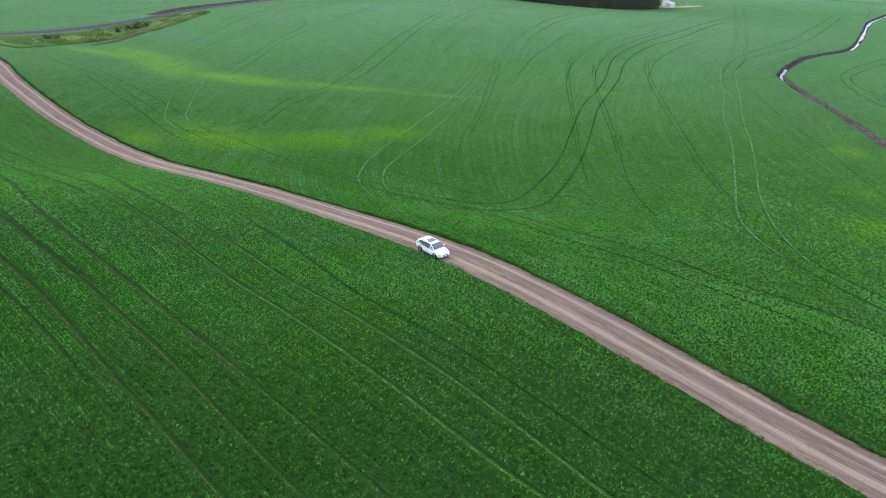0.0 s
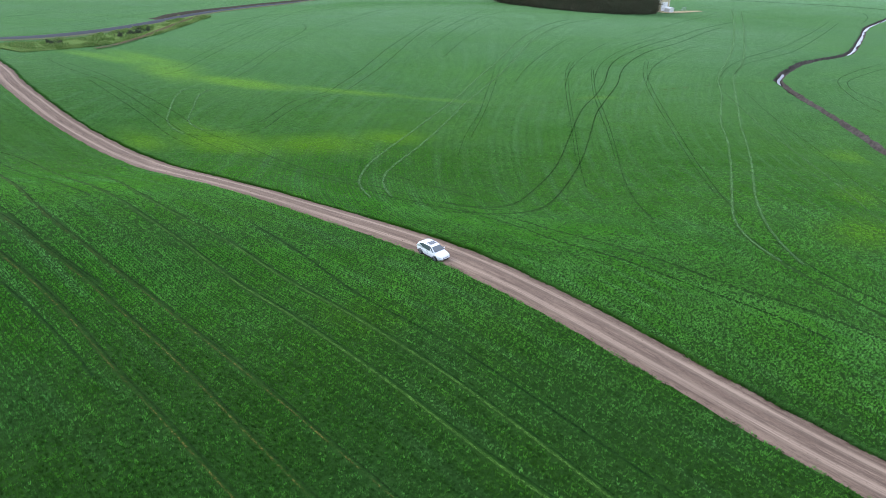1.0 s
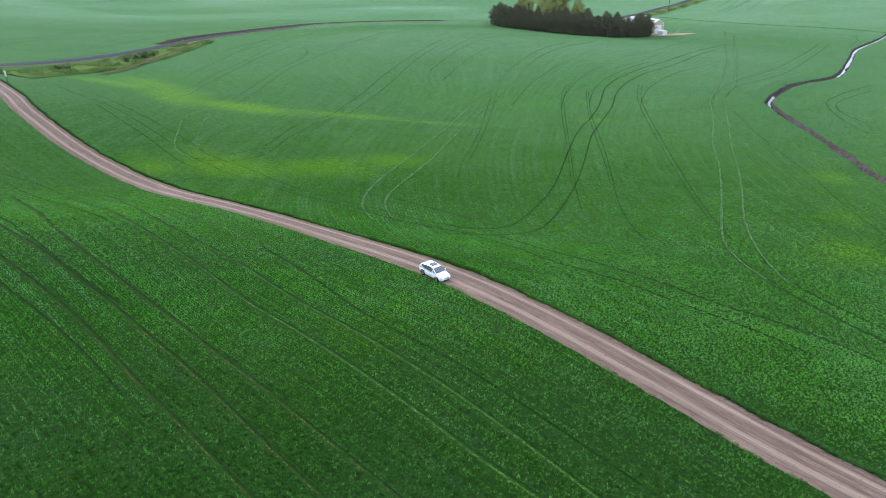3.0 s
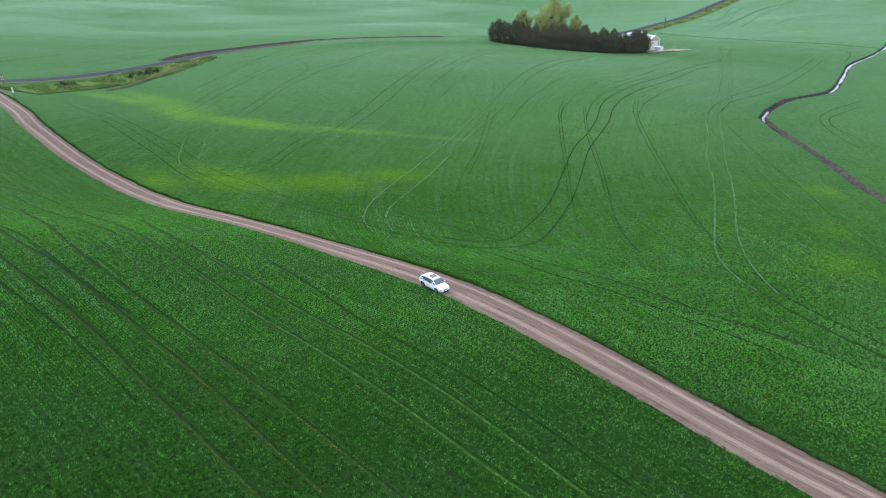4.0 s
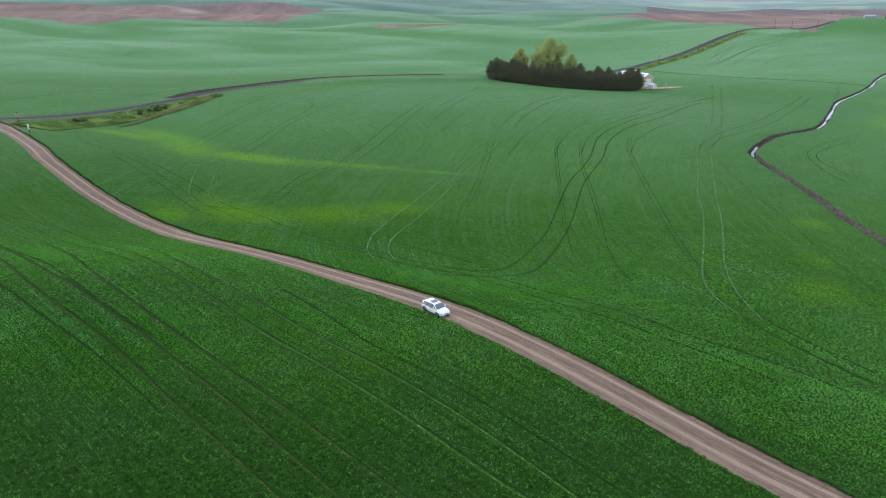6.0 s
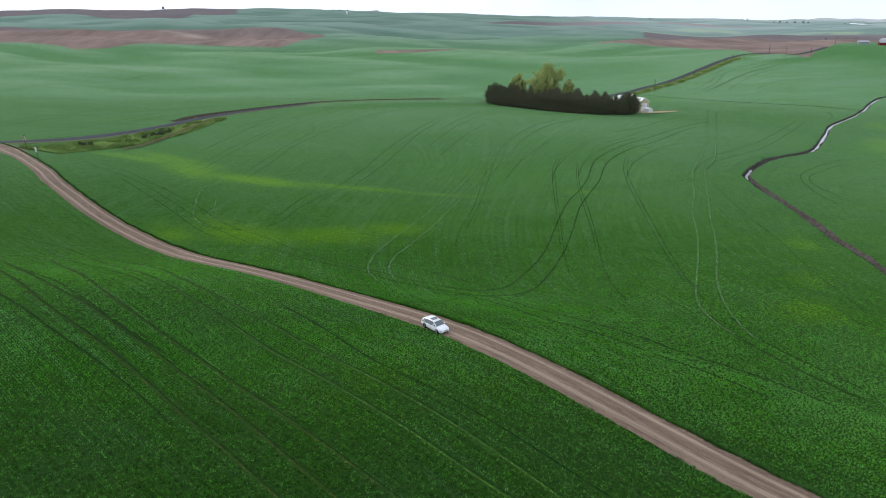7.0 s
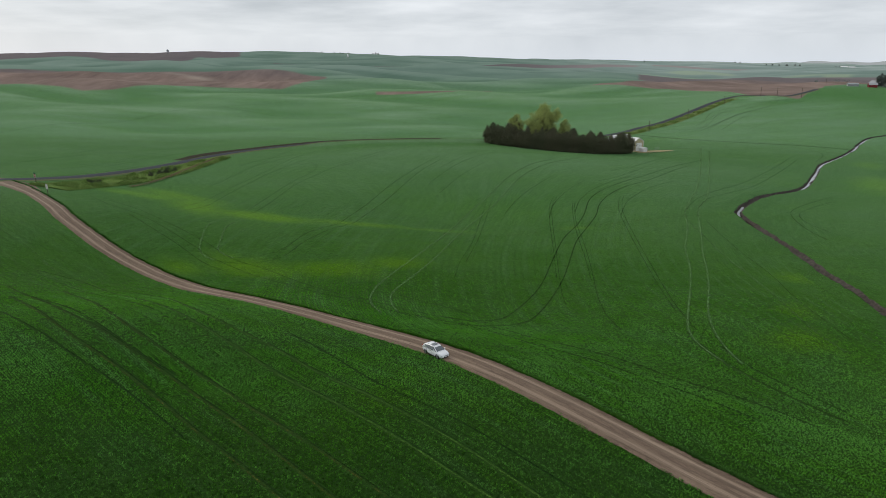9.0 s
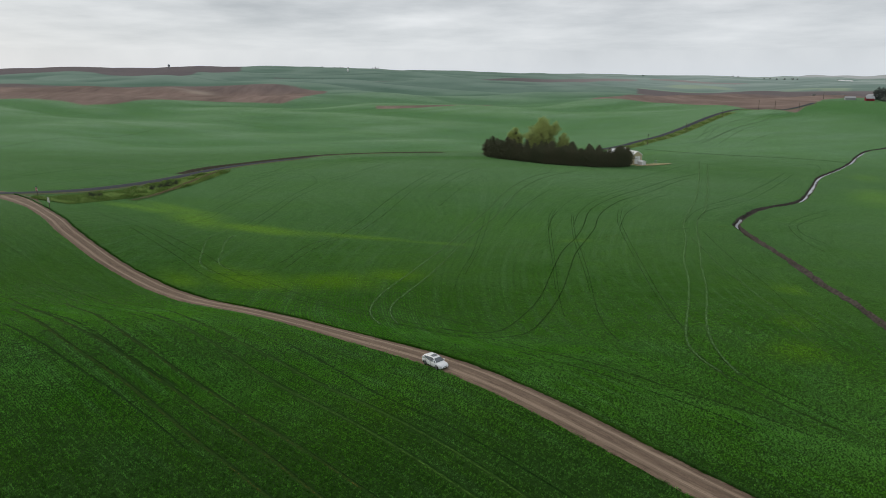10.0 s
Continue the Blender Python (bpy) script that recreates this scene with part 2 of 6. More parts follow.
# needles of far pines, greyed by haze painted into their colour
FARNEEDLE = leaf_material("haze_grey_needles", (0.060, 0.080, 0.072), (0.130, 0.155, 0.140), (0.10, 0.12, 0.11))
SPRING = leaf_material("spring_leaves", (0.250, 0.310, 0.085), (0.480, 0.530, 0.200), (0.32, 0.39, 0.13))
# leaves of far trees, with the haze before them painted in as paler green
FARLEAF = leaf_material("haze_pale_leaves", (0.190, 0.220, 0.205), (0.280, 0.310, 0.290), (0.25, 0.28, 0.26))
DARKLEAF = leaf_material("dark_leaves", (0.040, 0.058, 0.030), (0.085, 0.110, 0.058), (0.08, 0.085, 0.06))
WEED = leaf_material("verge_weeds", (0.065, 0.175, 0.028), (0.240, 0.300, 0.095), (0.12, 0.19, 0.055))
BARK = soil_material("bark", (0.05, 0.035, 0.025), (0.10, 0.075, 0.055), 4.0)
WOOD = soil_material("weathered_wood", (0.09, 0.07, 0.055), (0.15, 0.12, 0.10), 3.0)
CARWHITE = plain("white_car_paint", (0.80, 0.81, 0.82), 0.25, 0.5, 0.0, 0.05, 1.5)
BLACKTRIM = plain("black_plastic", (0.025, 0.025, 0.027), 0.5)
RUBBER = plain("tyre_rubber", (0.02, 0.02, 0.02), 0.85, 0.15)
ALLOY = plain("alloy_rim", (0.22, 0.23, 0.24), 0.35, 0.5, 0.8)
CHROME = plain("chrome", (0.7, 0.7, 0.72), 0.15, 0.5, 1.0)
GLASS = glass_material()
LAMPGLASS = plain("headlight_lens", (0.55, 0.57, 0.60), 0.12, 0.7)
REDGLASS = plain("tail_light_lens", (0.35, 0.02, 0.02), 0.2, 0.6)
WHITEMETAL = plain("white_metal_sheet", (0.80, 0.80, 0.78), 0.45, 0.4, 0.0, 0.10, 0.8)
CREAM = plain("cream_siding", (0.52, 0.47, 0.30), 0.7, 0.2, 0.0, 0.12, 0.8)
REDBARN = plain("red_barn_boards", (0.22, 0.03, 0.035), 0.8, 0.2)
GREYROOF = plain("grey_roof", (0.35, 0.36, 0.37), 0.6)
SIGNWHITE = plain("white_sign_back", (0.70, 0.71, 0.70), 0.5)
SIGNGREEN = plain("green_street_sign", (0.02, 0.14, 0.06), 0.5)
SIGNRED = plain("red_sign_board", (0.45, 0.07, 0.04), 0.5)


# ---- ground ----
HILLS = []


def hill(x, y, radius, height):
    """A soft rise (or, with a negative height, a hollow) of the rolling ground."""
    HILLS.append((x, y, radius, height))


hill(-33, -36, 39, 5)
hill(39, -15, 18, 0.8)
hill(-25, -12, 18, -3)
hill(12, -9, 18, 2.2)
hill(68, -4, 19, -1.8)
hill(-53, 2, 19, 2)
hill(-102, 3, 42, 3.4)
hill(96, 13, 24, -2.8)
hill(2, 16, 19, 2)
hill(58, 34, 24, 3)
hill(31, 42, 42, -3.2)
hill(17, 44, 24, -4.1)
hill(-84, 61, 30, -4.3)
hill(-159, 63, 65, 4.9)
hill(-67, 68, 30, -4.3)
hill(129, 90, 65, -2.4)
hill(204, 104, 145, -6.9)
hill(-20, 127, 65, -5.3)
hill(-155, 138, 46, 2.5)
hill(-106, 164, 46, -5.1)
hill(58, 180, 46, -4)
hill(2, 185, 46, -4.2)
hill(315, 219, 225, -6.4)
hill(-133, 230, 58, -2.5)
hill(105, 242, 181, -2.6)
hill(105, 242, 58, 4.7)
hill(392, 299, 157, -2.9)
hill(392, 299, 280, -5.3)
hill(2, 345, 72, 3.6)
hill(-208, 415, 157, -4.3)
hill(-196, 565, 196, -5.2)
hill(136, 581, 196, -3)
hill(69, 591, 112, -3.8)
hill(-65, 591, 196, -5.5)
hill(476, 625, 139, 4.9)
hill(404, 667, 139, 4)
hill(-81, 762, 244, -6.1)
hill(593, 805, 174, 5.2)
hill(-306, 935, 174, -2.1)
hill(2, 980, 304, -5.5)
hill(-734, 1029, 378, 2.7)
hill(920, 1308, 842, -3.5)
hill(2, 1579, 471, -5.5)
hill(-1625, 1942, 732, 4.9)
hill(403, 1955, 336, -4.1)
hill(-1422, 2088, 732, 5.8)
hill(-1205, 2215, 732, 6.3)
hill(-977, 2320, 732, 6.4)
hill(982, 2320, 418, -4.1)
hill(-740, 2402, 732, 5.9)
hill(-496, 2462, 418, 6.8)
hill(-248, 2498, 418, 4.9)
hill(-1502, 2785, 912, 5.7)
hill(-1218, 2916, 912, 6)
hill(-923, 3019, 912, 6)
hill(-310, 3138, 1629, 6.7)
hill(-310, 3138, 912, 5.5)
hill(2, 3153, 912, 5.2)
hill(1523, 3660, 1137, 5.1)
hill(1155, 3788, 1137, 5.8)
hill(777, 3881, 1137, 6.1)
hill(-772, 3881, 2030, 6.9)
hill(-387, 3936, 2030, 7)
hill(2, 3955, 2030, 7)

hill(363, 656, 12, 2.6)
for cx, cy in ((-70, 340), (-56, 346), (-41, 350.5), (-26, 353.5), (-11, 355.5), (4, 358), (19, 360), (33, 363)):
    hill(cx, cy, 9, 1.1)
HILL_ARRAY = np.array(HILLS, float)
# ground point below the last camera pose
LOOKOUT = (2.4, -104.6)


def ground(x, y):
    """Height of the ground at arrays of x and y."""
    x, y = np.atleast_1d(np.asarray(x, float)), np.atleast_1d(np.asarray(y, float))
    z = np.zeros_like(x)
    for hx, hy, r, h in HILL_ARRAY:
        z += h * np.exp(-((x - hx) ** 2 + (y - hy) ** 2) / (2 * r * r))
    # smaller swells on the distant land
    d = np.hypot(x - LOOKOUT[0], y - LOOKOUT[1])
    k = np.clip((d - 640) / 420, 0, 1) * (1 - 0.45 * np.clip((d - 1900) / 500, 0, 1))
    bearing = np.degrees(np.arctan2(x - LOOKOUT[0], y - LOOKOUT[1]))
    k = k * (1 - 0.8 * np.exp(-((bearing - 22) / 8) ** 2) * np.clip((1500 - d) / 200, 0, 1))
    # gentle folds of the nearer land beyond the paved road
    k2 = np.clip((d - 500) / 140, 0, 1) * np.clip((1000 - d) / 250, 0, 1) * np.clip((9 - bearing) / 8, 0, 1) * np.clip((d * 0.9 + bearing * 8 - 250) / 120, 0, 1)
    z += k2 * (2.6 * np.sin(x / 62 + y / 105 + 0.6) * np.sin(y / 58 - x / 150 + 1.0) + 1.0 * np.sin(x / 29 - y / 70) * np.sin(y / 33 + 0.4))
    z += k * (7.5 * np.sin(x / 85 + 1.3 * np.sin(y / 120)) * np.sin(y / 68 + 0.9 + 1.2 * np.sin(x / 150))
              + 2.6 * np.sin(x / 47 + 1.7 * np.sin(y / 60) + 2) * np.sin(y / 52 + 1.1 * np.sin(x / 80))
              + np.clip((d - 1200) / 600, 0, 1) * 9.0 * np.sin(x / 190 + 2.0 + 1.1 * np.sin(y / 330)) * np.sin(y / 240 + x / 600))
    return z


def gz(x, y):
    return float(ground(x, y)[0])


def smooth_line(points, step):
    """A rounded line through the points, at even steps; arrays of x, y."""
    p = np.array([2 * np.array(points[0]) - points[1], *points, 2 * np.array(points[-1]) - points[-2]], float)
    out = []
    for i in range(1, len(p) - 2):
        n = max(2, int(np.hypot(*(p[i + 1] - p[i])) / step))
        for u in np.linspace(0, 1, n, endpoint=False):
            a, b, c, d = p[i - 1], p[i], p[i + 1], p[i + 2]
            out.append(0.5 * (2 * b + (c - a) * u + (2 * a - 5 * b + 4 * c - d) * u * u + (3 * b - a - 3 * c + d) * u ** 3))
    out.append(p[-2])
    return np.array(out)


def sideways(line):
    t = np.gradient(line, axis=0)
    t /= np.linalg.norm(t, axis=1)[:, None] + 1e-9
    return np.stack([-t[:, 1], t[:, 0]], 1)


def mesh_from(name, verts, faces, mats, smooth=True, index=None):
    me = bpy.data.meshes.new(name)
    me.from_pydata([tuple(map(float, v)) for v in verts], [], [tuple(map(int, f)) for f in faces])
    for m in mats if isinstance(mats, (list, tuple)) else [mats]:
        me.materials.append(m)
    if smooth:
        me.polygons.foreach_set("use_smooth", [True] * len(me.polygons))
    if index is not None:
        me.polygons.foreach_set("material_index", [int(i) for i in index])
    me.update()
    return me


def fast_mesh(name, co, tris, mat):
    """A mesh of many triangles from arrays."""
    me = bpy.data.meshes.new(name)
    me.vertices.add(len(co))
    me.vertices.foreach_set("co", np.ascontiguousarray(co, np.float32).ravel())
    me.loops.add(tris.size)
    me.loops.foreach_set("vertex_index", np.ascontiguousarray(tris, np.int32).ravel())
    me.polygons.add(len(tris))
    me.polygons.foreach_set("loop_start", np.arange(0, tris.size, 3, dtype=np.int32))
    me.materials.append(mat)
    me.update(calc_edges=True)
    return me


def float_attribute(me, name, values):
    a = me.attributes.new(name, "FLOAT", "POINT")
    a.data.foreach_set("value", np.asarray(values, np.float32))


DIRT_POINTS = [(-177, 170), (-164, 160), (-151, 147.5), (-125.4, 119.4), (-112.6, 104), (-96.8, 89.2), (-85.4, 80.3), (-75, 72.4), (-64.3, 63.2), (-53.4, 51.9), (-43.7, 42), (-33.5, 32.8), (-20.7, 22.8), (-10.9, 14.6), (-2.9, 7.0),
               (3.3, 0.2), (8.3, -5.8), (13.1, -11.4), (18.1, -17), (27.2, -26.7), (34.4, -34.4), (39.5, -39.6), (48, -48.5), (75, -77), (110, -115)]
PAVED_POINTS = [(-215, 105), (-190, 135), (-172, 160), (-159, 188), (-149, 215), (-139.2, 240.2), (-131, 263.6), (-123.4, 284.9), (-113, 305.5), (-95.6, 328.5), (-77, 345.1),
                (-52, 358), (-22, 368), (12, 376), (50, 388), (88, 408), (125, 436), (157.1, 469.5), (180, 499.6), (203, 524), (229.5, 558), (270.7, 612.5), (305, 656), (341, 694), (357, 700), (369, 685), (373, 668), (381.5, 657), (403.8, 668), (429.7, 689), (446, 712)]
DITCH_LINE = [(343.6, 414.8), (324.3, 405), (301.4, 379.9), (285.9, 359.5), (262.4, 333.2), (233.7, 302.8), (211.1, 268.5), (185.5, 228.8), (170.9, 211.5), (148.7, 195.5), (134.8, 181.3), (125.9, 169.3), (123.8, 160.5), (122.6, 143.4), (121.2, 123), (118.3, 102.5), (114.8, 83.5), (112.2, 65.4), (110.1, 53.7), (108.7, 46.5)]
DIRT_ROAD = smooth_line(DIRT_POINTS, 0.8)
PAVED_ROAD = smooth_line(PAVED_POINTS, 2.0)
DITCH = smooth_line([(420, 470), (380, 440)] + DITCH_LINE + [(104, 20), (98, -15), (95, -60)], 1.2)


def line_distance(x, y, line, reach):
    """Distance to a line, for points within reach of it (reach elsewhere)."""
    tree = kdtree.KDTree(len(line))
    for i, p in enumerate(line):
        tree.insert((p[0], p[1], 0), i)
    tree.balance()
    d = np.full(len(x), float(reach))
    lo, hi = line.min(0) - reach, line.max(0) + reach
    for i in np.nonzero((x > lo[0]) & (x < hi[0]) & (y > lo[1]) & (y < hi[1]))[0]:
        d[i] = min(reach, tree.find((x[i], y[i], 0))[2])
    return d


def spots(x, y, rows):
    v = np.zeros_like(x)
    for sx, sy, rx, ry, turn, amount in rows:
        c, s = math.cos(radians(turn)), math.sin(radians(turn))
        u, w = (x - sx) * c + (y - sy) * s, -(x - sx) * s + (y - sy) * c
        v = np.maximum(v, amount * np.exp(-(u / rx) ** 2 - (w / ry) ** 2))
    return v


def step(v):
    v = np.clip(v, 0, 1)
    return v * v * (3 - 2 * v)


def hazed_crop(x, y):
    """How far haze is painted into the crop's colour: paler, and more so beyond the near slopes."""
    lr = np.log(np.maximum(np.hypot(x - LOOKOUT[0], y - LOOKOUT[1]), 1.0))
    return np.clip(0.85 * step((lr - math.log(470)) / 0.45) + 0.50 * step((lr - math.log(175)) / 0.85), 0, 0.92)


def yellowing(x, y):
    """Where the crop stands thin and yellow."""
    return spots(x, y, [
                        (-92, 158, 22, 10, 125, 1.1), (-64, 147, 22, 8, -12, 1.1), (-30, 146, 30, 5, -4, 0.7), (-2, 143, 26, 4, -6, 0.55),
                        (-50, 79, 22, 9, -30, 0.72), (-27, 78, 18, 11, 0, 0.68), (-9, 87, 12, 8, 20, 0.66), (-60, 88, 12, 6, -40, 0.58), (76, 26, 12, 7, 40, 0.52), (56, 150, 8, 4, 0, 0.6),
                        (88, 48, 10, 6, 60, 0.4), (284, 433, 75, 9, -4, 0.8), (212, 498, 16, 8, 50, 0.6), (227, 238, 30, 14, 60, 0.85), (260, 300, 20, 10, 60, 0.6), (180, 420, 60, 14, 20, 0.5), (250, 460, 50, 15, 40, 0.45), (-123, 172, 13, 6, -5, 1.0), (-112, 170, 12, 8, -10, 1.0), (-68, 78, 12, 6, -45, 0.6), (103, 78, 9, 7, 60, 0.5), (-104, 175, 26, 7, -28, 1.0),
                        (10, -60, 18, 7, -45, 0.35), (-5, -20, 9, 6, -45, 0.35)])


def drilled(x, y):
    """Measure across the drilled rows: straight below the dirt road, fanned on the slope above it."""
    o = np.argsort(DIRT_ROAD[:, 0])
    below = y < np.interp(x, DIRT_ROAD[o, 0], DIRT_ROAD[o, 1])
    p, q = (x + 20) / 50, (y + 20) / 50
    lower = 32.4 * q + 31.8 * p - 7.4 * p * q - 4.7 * q * q - 0.9 * p * p
    p, q = np.clip((x - 20) / 100, -3, 3), np.clip((y - 130) / 100, -2, 3)
    upper = (-5.6 * q - 2.0 * q * q + 2.1 * q ** 3 - q ** 4 + 29.7 * p - 8.9 * p * q - 1.6 * p * q * q + 1.6 * p * q ** 3 + 7.8 * p * p - 7.3 * p * p * q + 6.2 * p ** 3) * 2.2
    return np.where(below, lower, upper)


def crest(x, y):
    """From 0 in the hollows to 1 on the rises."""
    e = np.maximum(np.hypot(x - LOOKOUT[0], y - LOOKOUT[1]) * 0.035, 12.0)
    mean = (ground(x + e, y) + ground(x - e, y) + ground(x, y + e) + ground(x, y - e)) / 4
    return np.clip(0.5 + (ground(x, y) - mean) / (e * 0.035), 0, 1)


def build_ground():
    front = np.radians(np.arange(-42, 42.01, 0.20))
    back = np.radians(np.arange(46, 318, 6.0))
    az = np.concatenate([front, back])
    rings = [6.0, 16.0]
    r = 28.0
    while r < 4700:
        rings.append(r)
        r *= 1.0105
    rr = np.array(rings)
    A, Rr = np.meshgrid(az, rr)
    x, y = LOOKOUT[0] + Rr.ravel() * np.sin(A.ravel()), LOOKOUT[1] + Rr.ravel() * np.cos(A.ravel())
    z = ground(x, y)
    dd = line_distance(x, y, DITCH, 9.0)
    z = z - 2.6 * np.clip((4.2 - dd) / 1.5, 0, 1)
    n, k = len(az), len(rr)
    i = np.arange(k - 1)[:, None] * n + np.arange(n)[None, :]
    j = np.arange(k - 1)[:, None] * n + (np.arange(n)[None, :] + 1) % n
    a, b, c, d = i.ravel(), j.ravel(), (j + n).ravel(), (i + n).ravel()
    tris = np.concatenate([np.stack([a, d, c], 1), np.stack([a, c, b], 1)])
    co = np.stack([x, y, z], 1)
    co = np.concatenate([co, [[LOOKOUT[0], LOOKOUT[1], gz(*LOOKOUT)]]])
    m = len(co) - 1
    fan = np.stack([np.full(n, m), np.arange(n), (np.arange(n) + 1) % n], 1)
    tris = np.concatenate([tris, fan])
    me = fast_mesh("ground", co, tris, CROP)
    me.polygons.foreach_set("use_smooth", np.ones(len(me.polygons), bool))
    x, y = co[:, 0], co[:, 1]
    r = np.hypot(x - LOOKOUT[0], y - LOOKOUT[1])
    a = np.degrees(np.arctan2(x - LOOKOUT[0], y - LOOKOUT[1]))
    float_attribute(me, "yellow", yellowing(x, y))
    # fields of bare soil beyond the green slopes
    lr = np.log(np.maximum(r, 1.0))

    def field(near, far):
        """1 inside a field bounded by its near and far edge, each a few (bearing, distance) corners; falls to 0 outside."""
        n_, f_ = np.array(near, float), np.array(far, float)
        lo, hi = np.interp(a, n_[:, 0], np.log(n_[:, 1])), np.interp(a, f_[:, 0], np.log(f_[:, 1]))
        ends = np.minimum((a - n_[0, 0]) / 1.0, (n_[-1, 0] - a) / 1.0)
        return np.clip(np.minimum.reduce([(lr - lo) * 18, (hi - lr) * 18, ends]), -1, 1)

    bare = [field([(-44, 1125), (-31.9, 1115), (-29.2, 1064), (-26.7, 1019), (-24.9, 1040), (-23.3, 1081), (-18.9, 1155), (-12.5, 1154), (-11.1, 1204), (-9, 1365)],
                  [(-44, 1480), (-27.7, 1516), (-22.8, 1530), (-16.7, 1519), (-11.5, 1461), (-9, 1400)]),
            field([(-44, 2350), (-30, 2300), (-24.6, 2048), (-20.8, 1900), (-15.5, 2370)], [(-44, 4500), (-15.5, 4500)]),
            field([(-13, 1880), (-8, 1890), (-4, 1900), (-3, 1905)], [(-13, 1890), (-8, 1905), (-5, 1930), (-3, 1910)]),
            field([(3, 1980), (8, 2050), (16, 2400)], [(3, 2040), (8, 2300), (16, 2560)]),
            field([(17, 2560), (24, 2500)], [(17, 2800), (24, 2640)]),
            field([(-5, 1030), (1.2, 995), (4.5, 1106)], [(-5, 1060), (1.2, 1051), (4.5, 1150)]),
            field([(12.5, 1177), (15.7, 1142), (18.1, 1104), (20.6, 1040), (22.6, 1004), (23.8, 893), (25, 847), (26.5, 845), (27.5, 827), (28.1, 889), (28.6, 971), (29, 1108), (30.5, 1150)],
                  [(12.5, 1195), (15.3, 1400), (18.1, 1520), (30.5, 1520)]),
            field([(16, 1480), (28.5, 1470), (29, 1120), (31, 1190), (44, 1200)], [(16, 1850), (23.1, 1871), (26.9, 1856), (30.5, 1815), (44, 1801)])]
    lush = field([(27.2, 829), (29.3, 812), (31.1, 789), (33.1, 767), (44, 760)], [(27.2, 835), (28.1, 882), (28.6, 955), (29, 1085), (31, 1150), (44, 1160)])
    float_attribute(me, "lush", 0.5 + 0.5 * lush)
    float_attribute(me, "soil", 0.5 + 0.5 * np.maximum.reduce(bare))
    # relief to be painted as tone: darker in the hollows, paler on the crests
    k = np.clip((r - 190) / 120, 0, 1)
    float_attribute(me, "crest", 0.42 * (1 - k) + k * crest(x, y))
    # haze on the crop, painted in by distance
    float_attribute(me, "hazed", hazed_crop(x, y))
    float_attribute(me, "drill", drilled(x, y) * np.clip((420 - r) / 120, 0, 1))
    # where the shade between plants is painted, fading out with distance
    float_attribute(me, "gap_shade", np.clip((195 - r) / 80, 0, 1))
    # haze painted pale over the plain to the east, with fields of pale rape, and a bare knoll on the ploughed land
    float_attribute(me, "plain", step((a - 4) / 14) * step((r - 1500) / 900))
    float_attribute(me, "rape", spots(x, y, [(690, 1830, 70, 60, 20, 1.0), (775, 1835, 60, 50, 0, 1.0), (930, 1520, 40, 110, -30, 1.0), (900, 1560, 160, 30, 0, 0.8), (560, 1700, 260, 18, -10, 0.8)]))
    float_attribute(me, "knoll", spots(x, y, [(-435, 1180, 26, 20, 0, 1.0), (-470, 1190, 30, 14, 0, 0.6)]))
    # how strongly the far haze is painted, growing with distance
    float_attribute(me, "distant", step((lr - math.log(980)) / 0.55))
    return tagged(new("ground", me), "rolling ground sown with young green cereal crops", "ground", kind="structure")


build_ground()


def ribbon(name, line, cols, mats, lift, attrs=None, widen=1.0, taper=None):
    """A strip laid along a line. cols: (offset, height, material) across it, in metres; attrs: name -> value for each column."""
    side = sideways(line)
    n, k = len(line), len(cols)
    verts, uv = [], []
    run = np.concatenate([[0], np.cumsum(np.hypot(*np.diff(line, axis=0).T))])
    px = np.stack([line[:, 0] + side[:, 0] * c[0] * widen for c in cols], 1)
    py = np.stack([line[:, 1] + side[:, 1] * c[0] * widen for c in cols], 1)
    pz = ground(px.ravel(), py.ravel()).reshape(n, k) + np.array([c[1] for c in cols])[None, :] + lift
    if taper is not None:
        pz -= (1 - taper)[:, None] * (np.array([c[1] for c in cols])[None, :] + lift)
    co = np.stack([px, py, pz], 2).reshape(-1, 3)
    faces, idx = [], []
    for i in range(n - 1):
        for j in range(k - 1):
            a = i * k + j
            faces.append((a, a + k, a + k + 1, a + 1))
            idx.append(cols[j][2])
    me = mesh_from(name, co, faces, mats, True, idx)
    lay = me.uv_layers.new(name="UVMap")
    u = np.stack([np.repeat(run, k), np.tile([c[0] for c in cols], n)], 1)
    lv = np.empty(len(me.loops), np.int32)
    me.loops.foreach_get("vertex_index", lv)
    lay.data.foreach_set("uv", u[lv].astype(np.float32).ravel())
    for key, vals in (attrs or {}).items():
        float_attribute(me, key, np.tile(vals, n))
    return me


